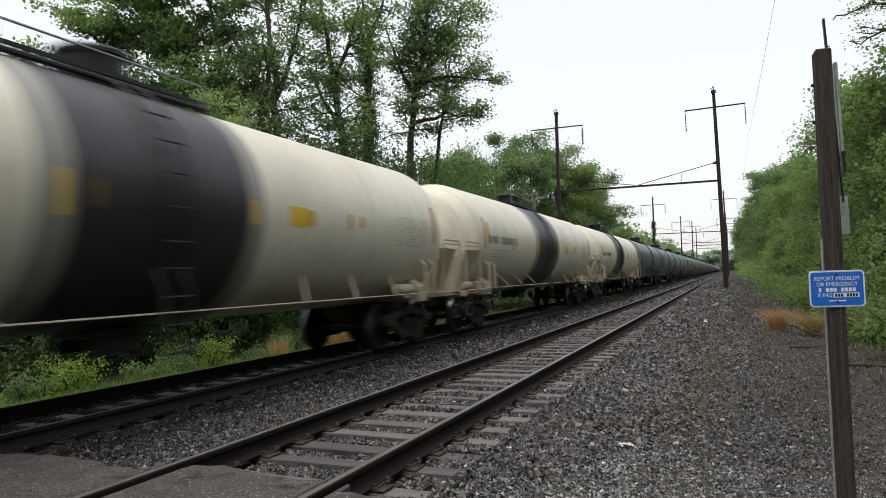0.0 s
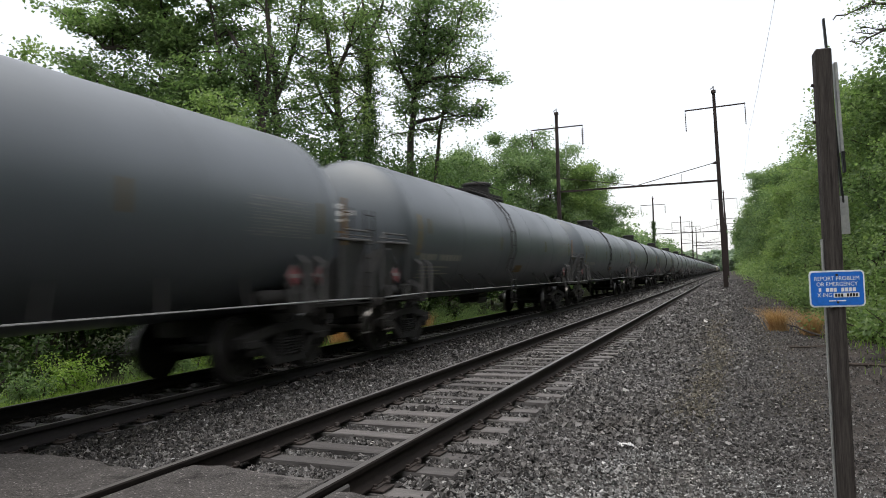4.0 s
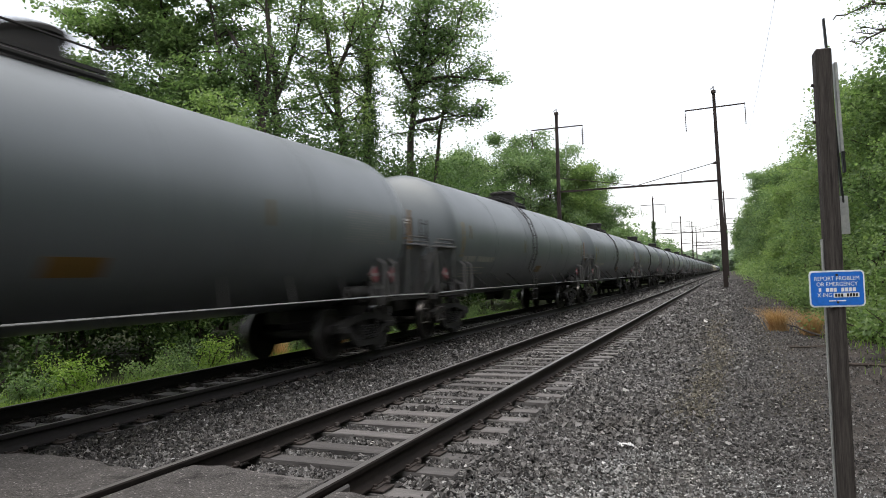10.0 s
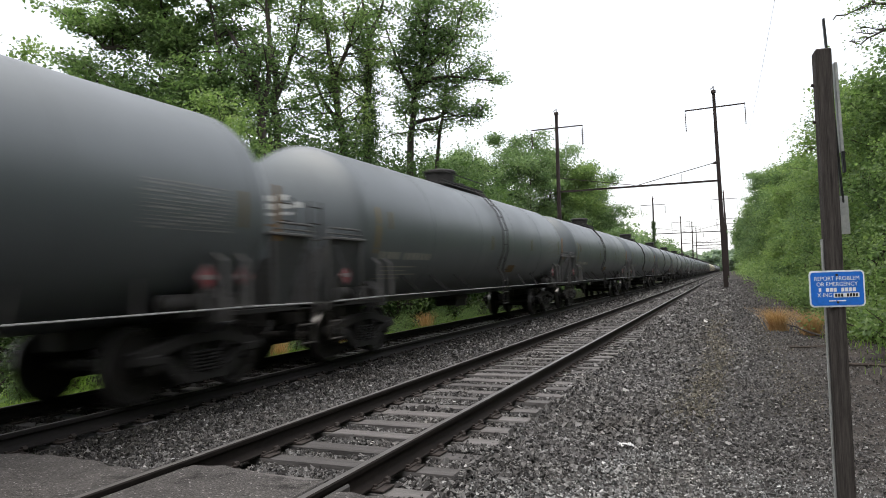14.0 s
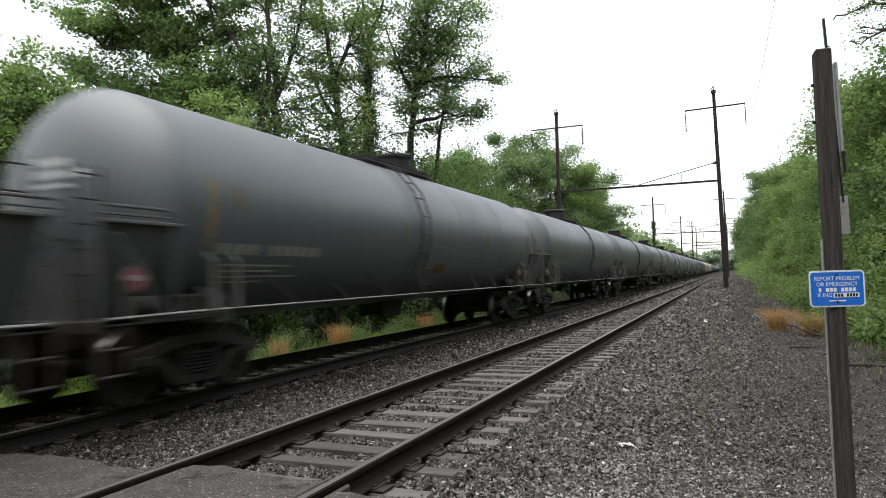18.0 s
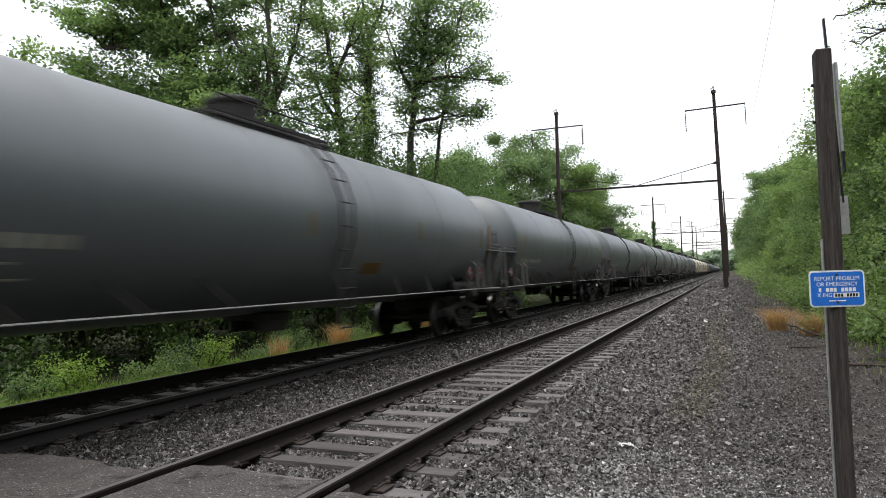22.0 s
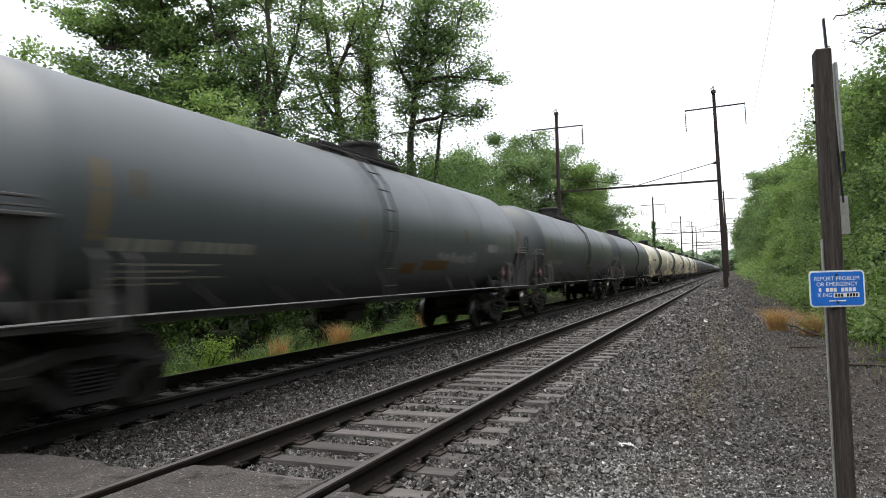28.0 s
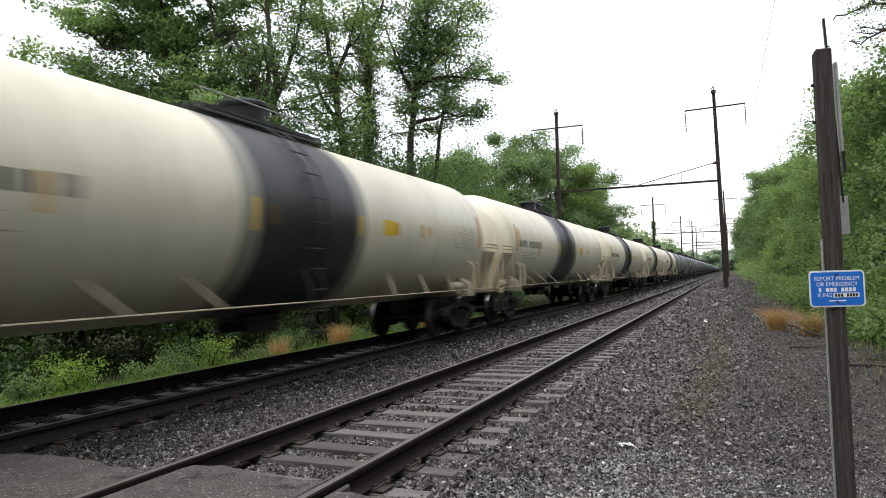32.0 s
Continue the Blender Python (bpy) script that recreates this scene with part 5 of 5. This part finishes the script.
def build_grown_tree(label, y, stems, z0, density, spread, per, size, puff, seed, leaf="leaf", r0=0.24, ivy=None, group="trees beyond the tracks"):
    """A tree on given stems, rows of (x, z) at distance y: limbs, boughs and tiers of leaves grow from them above z0."""
    rng = np.random.default_rng(seed)
    x0 = stems[0][0][0]
    gz = float(ground_z(x0, y))
    t = thing("deciduous_tree", label, "tree", pose(x0, y, gz), group)
    g, ends = Geo(), []
    for si, st in enumerate(stems):
        drift = rng.normal(0, 0.07, len(st)).cumsum() * 1.5 if si else np.zeros(len(st))
        P = [np.array([sx - x0, drift[i], max(sz - gz, -0.2)]) for i, (sx, sz) in enumerate(st)]
        lead = r0 if P[0][2] < 0.5 else r0 * 0.55
        rad = [lead + (min(0.03, lead * 0.3) - lead) * (i / (len(P) - 1)) ** 0.8 for i in range(len(P))]
        # halve each stretch with a little bend
        Q, R = [P[0]], [rad[0]]
        for i in range(len(P) - 1):
            for f in (0.33, 0.67, 1.0):
                Q.append(P[i] + (P[i + 1] - P[i]) * f + (rng.normal(0, 0.05, 3) if f < 1 else 0))
                R.append(rad[i] + (rad[i + 1] - rad[i]) * f)
        g.tube([tuple(q) for q in Q], R, 8, False)
        seg = [np.linalg.norm(Q[i + 1] - Q[i]) for i in range(len(Q) - 1)]
        count = 0
        for i in range(len(Q) - 1):
            if Q[i][2] + gz < z0:
                continue
            for k in range(rng.poisson(seg[i] * density)):
                count += 1
                az, el = 2.4 * count + rng.uniform(-0.8, 0.8), rng.uniform(-0.15, 0.65)
                d = np.array([math.cos(az) * math.cos(el), math.sin(az) * math.cos(el), math.sin(el)])
                ln = spread * rng.uniform(0.45, 1.2)
                lp, lr, _ = limb(rng, Q[i] + (Q[i + 1] - Q[i]) * rng.random(), d, ln, min(0.05, R[i] * 0.5), 0.012, 5, 0.17, 0.03)
                g.tube([tuple(a) for a in lp], lr, 5, False)
                for b in range(6):
                    j = rng.integers(1, len(lp))
                    bd = rng.normal(size=3)
                    bd[2] *= 0.35
                    bd = bd / np.linalg.norm(bd) + 0.5 * d
                    bp, br, _ = limb(rng, lp[j], bd / np.linalg.norm(bd), ln * rng.uniform(0.2, 0.45), 0.014, 0.005, 3, 0.2, 0.0)
                    g.tube([tuple(a) for a in bp], br, 4, False)
                    ends += [bp[rng.integers(1, 4)] + rng.normal(0, 0.15, 3) for _ in range(3)] + [bp[-1]]
    part("trunk", g, M["bark"], t)
    E = np.array(ends)
    # tiers: full and thin clumps alternate, so that sky shows between them
    n = (per * rng.gamma(1.6, 0.62, len(E))).astype(int)
    c = np.repeat(E, n, 0) + rng.normal(0, 1, (n.sum(), 3)) * np.array([puff, puff, puff * 0.45])
    part("crown", leaves_mesh("crown", c, size, M[leaf], rng, up=0.8), None, t)
    if ivy:
        sx, za, zb = ivy
        cl = np.stack([rng.normal(sx - x0, 0.25, 260), rng.normal(0, 0.25, 260), rng.uniform(za, zb, 260)], -1)
        cl = np.repeat(cl, 26, 0) + rng.normal(0, 0.16, (260 * 26, 3))
        part("ivy", leaves_mesh("ivy", cl, 0.085, M["leaf_dark"], rng), None, t, "dark ivy climbing the trunk")
    return t


build_grown_tree("broad maple with a dense dark green crown", 22.5, (
    ((-16.6, -0.5), (-16.8, 5.0), (-17.0, 8.6), (-17.95, 10.6), (-20.2, 11.9), (-23.2, 13.2)), ((-16.8, 5.0), (-16.5, 9.1), (-16.7, 11.9), (-17.3, 15.0)),
    ((-17.0, 8.6), (-18.8, 12.0), (-20.4, 15.5)), ((-16.8, 6.0), (-19.2, 8.2), (-22.4, 9.9)), ((-17.9, 10.6), (-21.8, 14.6)), ((-16.8, 7.0), (-18.6, 9.4), (-20.4, 11.2)), ((-18.0, 8.6), (-21.0, 9.4), (-24.6, 11.4)), ((-20.2, 11.9), (-23.0, 12.2), (-25.0, 14.2))),
    7.4, 2.5, 2.0, 11, 0.125, 0.25, 1, r0=0.3)
build_grown_tree("tall tree with a bent trunk and open crown", 22.5, (
    ((-15.0, -0.5), (-14.4, 7.0), (-14.6, 9.4), (-15.3, 10.8), (-16.3, 12.2), (-17.9, 14.5)), ((-14.5, 8.2), (-14.2, 11.0), (-14.6, 14.5))), 6.5, 2.0, 1.7, 7, 0.105, 0.22, 2)
build_grown_tree("tall locust tree with a straight dark trunk", 25.0, (
    ((-15.3, -0.5), (-15.5, 8.4), (-15.76, 11.5), (-15.9, 13.6), (-16.0, 16.5)), ((-15.55, 6.5), (-16.05, 9.0), (-17.0, 11.7), (-18.1, 14.0)), ((-15.6, 9.5), (-14.6, 12.0), (-13.9, 15.0))),
    5.5, 2.0, 2.0, 8, 0.105, 0.23, 3)
build_grown_tree("leaning locust tree with feathery foliage", 28.0, (
    ((-13.2, -0.5), (-14.0, 8.5), (-14.5, 11.65), (-14.9, 13.9), (-15.3, 17.5)), ((-14.4, 11.0), (-13.4, 12.6), (-12.7, 14.4)), ((-14.05, 8.6), (-15.2, 10.4), (-15.9, 12.0))),
    5.5, 2.0, 2.1, 10, 0.105, 0.24, 4, "leaf_light")
build_grown_tree("slim tree with ivy round its trunk", 31.0, (
    ((-14.5, -0.5), (-14.3, 8.9), (-14.1, 13.0), (-14.0, 13.9), (-14.4, 16.0), (-14.5, 18.4)), ((-14.0, 13.9), (-13.5, 14.8), (-12.8, 17.0))),
    6.0, 1.5, 1.9, 6, 0.105, 0.23, 5, ivy=(-14.2, 7.0, 14.2))
build_grown_tree("spreading tree forking into upright limbs", 34.0, (
    ((-13.6, -0.5), (-13.2, 9.2), (-12.9, 11.8), (-12.5, 13.0), (-12.2, 15.0), (-13.0, 18.8)), ((-12.5, 13.0), (-12.06, 15.4), (-11.9, 18.6)),
    ((-12.75, 12.1), (-11.95, 13.1), (-10.6, 14.3), (-9.5, 16.8)), ((-12.6, 12.0), (-10.7, 12.2), (-8.2, 11.6)), ((-12.9, 10.0), (-11.0, 10.3), (-8.9, 9.8)), ((-12.9, 11.5), (-13.9, 13.6), (-14.6, 15.6))),
    7.0, 2.7, 2.1, 9, 0.115, 0.27, 6)
build_grown_tree("thin pale-trunked tree beside the spreading one", 36.0, (((-13.4, -0.5), (-12.3, 9.6), (-11.7, 12.8), (-11.3, 15.0)),), 7.0, 2.0, 1.8, 7, 0.11, 0.24, 7, r0=0.15)
build_tree("deciduous_tree", "shaded tree behind the first row", -22, 29.0, 13, "leaf_dark", 27, 4.2, 0.15, 10, 20, 0.11, 0.26, forks=2, group="trees beyond the tracks")
for _i, (_x, _y, _h, _sp, _lf) in enumerate((
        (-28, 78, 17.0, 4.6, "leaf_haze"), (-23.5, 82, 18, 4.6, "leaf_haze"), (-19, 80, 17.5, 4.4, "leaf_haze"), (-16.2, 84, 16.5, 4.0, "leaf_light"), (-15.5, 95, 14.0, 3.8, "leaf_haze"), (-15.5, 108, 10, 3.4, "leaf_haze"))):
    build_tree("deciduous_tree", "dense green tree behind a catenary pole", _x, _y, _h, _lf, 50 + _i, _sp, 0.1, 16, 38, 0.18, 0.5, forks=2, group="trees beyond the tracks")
for _i, (_x, _y, _h, _w, _lf) in enumerate((
        (-13.6, 9.6, 6.2, 1.6, "leaf_light"), (-14.9, 10.8, 7.6, 1.9, "leaf"), (-13.5, 11.9, 7.6, 1.8, "leaf_light"), (-12.2, 11.6, 6.7, 1.7, "leaf_light"), (-13.6, 13.4, 6.3, 1.8, "leaf"), (-14.6, 11.6, 6.2, 1.8, "leaf_light"), (-12.4, 12.4, 7.2, 1.6, "leaf_light"), (-12.6, 14.6, 7.3, 1.6, "leaf_light"), (-12.4, 16.6, 6.9, 1.7, "leaf_light"), (-11.8, 18.7, 6.3, 1.8, "leaf_light"),
        (-11.5, 23.0, 5.2, 2.2, "leaf"), (-11.3, 28.0, 5.6, 2.4, "leaf_light"), (-11.3, 34.0, 5.8, 2.6, "leaf"), (-11.0, 41.0, 6.0, 2.6, "leaf_dark"))):
    build_tree("understorey_tree", "small leafy tree in the undergrowth beyond the tracks", _x, _y, _h, _lf, 70 + _i, _w, 0.05, 13, 62 if _i < 8 else 34, 0.085, 0.22, group="undergrowth beyond the tracks", depth=(4, 3))
# the wood along the service road
_rng = random.Random(8)
_wood = [(8.4, 24.0, 7.4), (8.4, 29.5, 8.6), (8.8, 35.0, 9.4), (8.9, 41.0, 9.4), (9.4, 48.0, 8.6), (9.2, 55.0, 8.8), (9.5, 63.0, 9.8), (9.4, 71.0, 11.0), (9.9, 80.0, 12.2),
         (9.9, 90.0, 13.6), (10.5, 102.0, 15.0), (10.6, 116.0, 16.6), (11.4, 132.0, 16.8), (11.8, 152.0, 17.2), (12.6, 178.0, 17.6)]
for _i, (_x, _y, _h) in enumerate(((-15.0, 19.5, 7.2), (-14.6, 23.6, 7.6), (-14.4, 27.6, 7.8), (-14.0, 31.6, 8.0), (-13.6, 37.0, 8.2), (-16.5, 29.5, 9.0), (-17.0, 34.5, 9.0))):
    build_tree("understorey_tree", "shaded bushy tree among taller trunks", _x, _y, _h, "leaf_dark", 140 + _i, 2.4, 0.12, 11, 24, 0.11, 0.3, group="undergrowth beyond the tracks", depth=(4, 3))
for _i, (_x, _y, _h) in enumerate(_wood):
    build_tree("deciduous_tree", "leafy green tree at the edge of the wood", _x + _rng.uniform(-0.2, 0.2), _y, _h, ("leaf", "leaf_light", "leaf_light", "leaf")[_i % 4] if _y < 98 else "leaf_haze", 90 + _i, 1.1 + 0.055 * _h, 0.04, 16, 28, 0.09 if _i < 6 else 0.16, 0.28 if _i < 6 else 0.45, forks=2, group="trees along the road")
build_grown_tree("sparse young-leaved tree overhanging the edge of the wood", 22.0, (
    ((8.3, -0.5), (8.2, 5.0), (8.0, 9.0), (7.9, 13.5)), ((8.05, 7.4), (7.3, 8.5), (6.7, 8.85), (6.2, 8.65), (5.75, 8.5)), ((7.5, 8.2), (7.0, 8.0), (6.4, 7.7)), ((8.0, 8.4), (7.2, 9.3), (6.4, 9.6))),
    7.2, 2.6, 0.6, 1.8, 0.055, 0.13, 41, "leaf_light", r0=0.1, group="trees along the road")
for _i, (_x, _y, _h) in enumerate(((7.5, 66.0, 8.2), (7.5, 78.0, 9.2), (7.4, 94.0, 10.2), (7.4, 114.0, 11.0), (7.5, 140.0, 11.8), (7.6, 172.0, 12.8), (7.8, 215.0, 14.0), (8.0, 270.0, 15.5), (8.0, 340.0, 17.0))):
    build_tree("deciduous_tree", "leafy green tree where the road narrows", _x, _y, _h, ("leaf_light", "leaf")[_i % 2] if _y < 90 else "leaf_haze", 160 + _i, 1.2 + 0.05 * _h, 0.0, 14, 24, 0.14 if _y < 130 else 0.26, 0.36 if _y < 130 else 0.6, forks=2, group="trees along the road", depth=(4, 3))
for _i in range(22):
    _y = 15.0 + _i * 2.6 + 0.02 * _i * _i
    build_tree("understorey_tree", "young leafy tree in front of the wood", 6.9 + 0.3 * (_i % 3) + 0.004 * _y, _y, 2.4 + 0.9 * (_i % 3) + 0.03 * _y, ("leaf_light", "leaf", "leaf_light", "leaf_light")[_i % 4], 600 + _i, 1.15, 0.0, 9, 26, 0.075 if _i < 10 else 0.12, 0.2 if _i < 10 else 0.3, group="young trees along the road", depth=(4, 3))
for _i in range(26):
    _y = 13.5 + _i * 1.9
    build_bush("leafy shrub at the foot of the wood", 6.1 + 0.4 * (_i % 3) - 0.004 * _y, _y, 1.1 + 0.4 * (_i % 2), 0.9, ("leaf_light", "leaf", "leaf_light")[_i % 3], 300 + _i, 2600, 0.075, "shrubs along the road")


def build_woods(name, label, x0, x1, y0, y1, h0, h1, n, size, mat, seed, floor=0.0):
    """Far woods: one mass of leaf clumps with an uneven top."""
    rng = np.random.default_rng(seed)
    k = n // 60
    cx, cy = rng.uniform(x0, x1, k), rng.uniform(y0, y1, k)
    top = h0 + (h1 - h0) * rng.random(k)
    cz = floor + (top - floor) * (1 - rng.random(k) ** 1.6)
    c = np.repeat(np.stack([cx, cy, cz], -1), 60, 0) + rng.normal(0, 1, (k * 60, 3)) * np.array([1.1, 1.6, 0.9])
    c[:, 2] = np.abs(c[:, 2])
    tagged(new(name, leaves_mesh(name, c, size, mat, rng)), label, "woods", kind="stuff")


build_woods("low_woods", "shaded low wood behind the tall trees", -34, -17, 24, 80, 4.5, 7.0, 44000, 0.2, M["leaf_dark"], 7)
# distant masses; their haze is in the leaf colour
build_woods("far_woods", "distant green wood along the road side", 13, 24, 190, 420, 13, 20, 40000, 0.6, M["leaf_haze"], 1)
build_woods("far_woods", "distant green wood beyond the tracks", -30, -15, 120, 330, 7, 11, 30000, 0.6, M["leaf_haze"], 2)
build_woods("far_woods", "far wood closing the line, haze painted into its leaves", -70, 60, 620, 700, 9, 17, 48000, 2.6, M["leaf_far"], 3)

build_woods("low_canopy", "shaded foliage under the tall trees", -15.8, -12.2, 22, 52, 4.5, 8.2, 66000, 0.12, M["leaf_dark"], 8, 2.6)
# mostly hidden behind the train; added to keep sky light off the bank
build_woods("low_canopy", "boughs added over the bank to shade it, mostly unseen", -13.4, -10.6, 12, 42, 3.0, 4.2, 40000, 0.11, M["leaf_dark"], 9, 2.6)
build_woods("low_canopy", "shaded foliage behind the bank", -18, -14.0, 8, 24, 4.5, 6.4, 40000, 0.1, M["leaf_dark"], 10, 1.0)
# these two cover pale ground; dark leaf colour stands in for deep shade
build_woods("low_canopy", "dark leaf mass standing in for deep shade behind the bank", -17, -12.4, 4, 46, 2.0, 4.2, 60000, 0.12, M["leaf_dark"], 15, 0.0)
build_woods("hedge", "brambles darkened to stand for shade along the far bank", -12.2, -8.8, 34, 140, 1.6, 3.6, 42000, 0.17, M["leaf_dark"], 17, 0.0)
build_woods("brambles", "light green brambles at the foot of the wood", 6.6, 8.6, 60, 230, 1.4, 3.2, 20000, 0.17, M["leaf_light"], 18, 0.0)
# unseen woods added on both sides behind the camera, road between, to block low sky
build_woods("woods_behind", "unseen wood added beside the road to block low sky", 9, 22, -75, -9, 9, 15, 24000, 0.6, M["leaf"], 4)
build_woods("woods_behind", "unseen wood added between road and track to block low sky", 12.0, 21, 6, 26, 7, 12, 20000, 0.45, M["leaf"], 14)
build_woods("woods_behind", "unseen wood added across the road to block low sky", 28, 48, -24, 14, 8, 15, 24000, 0.7, M["leaf"], 16)
build_woods("woods_behind", "unseen wood added across the tracks to block low sky", -26, -11, -75, -8, 9, 16, 16000, 0.6, M["leaf"], 5)
# backs the road-side trees and blocks low sky too
build_woods("woods_behind", "green wood beyond the tree edge", 12.5, 20, 12, 95, 7, 11, 48000, 0.28, M["leaf_dark"], 6)

_g = np.random.default_rng(12)
_n = 26000
_x = -6.9 - _g.gamma(2.0, 0.55, _n)
_y = 5.0 + 29.0 * _g.random(_n) ** 1.9
build_blades("grass", "bright green grass on the bank beyond the tracks", _x, _y, _g.uniform(0.08, 0.34, _n), M["grass"], _g, 0.009)
for _i in range(22):
    build_bush("thin dark shrub in the shade behind the bank", -11.2 - 1.1 * (_i % 3), 5.5 + _i * 1.5, 1.2 + 0.5 * (_i % 3), 1.0, "leaf_dark", 400 + _i, 900, 0.085, "bank shrubs")
for _i in range(22):
    _yy = 7.2 + _i * 1.25
    build_bush("bright green weeds on the bank", -8.5 - 0.45 * (_i % 3), _yy, 0.45 + 0.2 * (_i % 3) + (0.15 if 9 < _yy < 14 else 0.0), 0.5, (("leaf_light", "leaf", "grass") if _yy < 13.5 else ("leaf", "leaf_light", "leaf"))[_i % 3], 200 + _i, 2300, 0.042, "bank weeds")
for _bx, _by, _bh, _n in ((-7.6, 16.9, 0.95, 320), (-7.4, 22.5, 0.85, 260), (-7.7, 14.2, 0.8, 130), (3.95, 22.0, 0.85, 420), (4.7, 20.9, 0.8, 420)):
    _n = _n * 2
    _r, _a = np.abs(_g.normal(0, 0.13, _n)), _g.uniform(0, 6.28, _n)
    build_blades("dry_grass_tuft", "dry russet grass tuft by the tracks", _bx + _r * np.cos(_a), _by + _r * np.sin(_a), _bh * _g.uniform(0.45, 1.0, _n), M["dry"], _g, 0.005, 0.5 if _bx < 0 else 0.8)

# sparse grass and dead wood on the verge of the service road
_n = 5000
build_blades("verge_grass", "thin yellow-green grass on the verge", 6.4 - np.abs(_g.normal(0, 0.7, _n)), _g.uniform(13.0, 75.0, _n), _g.uniform(0.06, 0.22, _n), M["grass"], _g, 0.008)


def build_fallen_branch(x, y, turn, length, seed):
    rng = np.random.default_rng(seed)
    g = Geo()
    pts, rad, d = limb(rng, np.array([0, 0, 0.03]), np.array([1.0, 0, 0.02]), length, 0.035, 0.012, 7, 0.12, 0.0)
    g.tube([(a[0], a[1], max(0.02, a[2])) for a in pts], rad, 6)
    for k in (2, 4, 5):
        q, r, _ = limb(rng, pts[k], np.array([0.7, rng.choice((-1, 1)) * 0.7, 0.15]), length * 0.3, 0.016, 0.006, 4, 0.15, 0.0)
        g.tube([(a[0], a[1], max(0.02, a[2])) for a in q], r, 5)
    ob = new("fallen_branch", mesh_of("fallen_branch", g, M["bark"]))
    ob.matrix_basis = pose(x, y, float(ground_z(x, y)) + 0.01, 0, 0, turn)
    tagged(ob, "dead grey branch lying on the dark soil", "branch", "dead branches")


for _k, (_bx, _by, _bt, _bl) in enumerate(((3.9, 17.2, 20, 1.1), (4.6, 14.4, -25, 1.3), (4.2, 34.0, 12, 2.2), (5.0, 41.0, -8, 2.6), (4.9, 20.2, 150, 1.0))):
    build_fallen_branch(_bx, _by, _bt, _bl, 500 + _k)

motions()
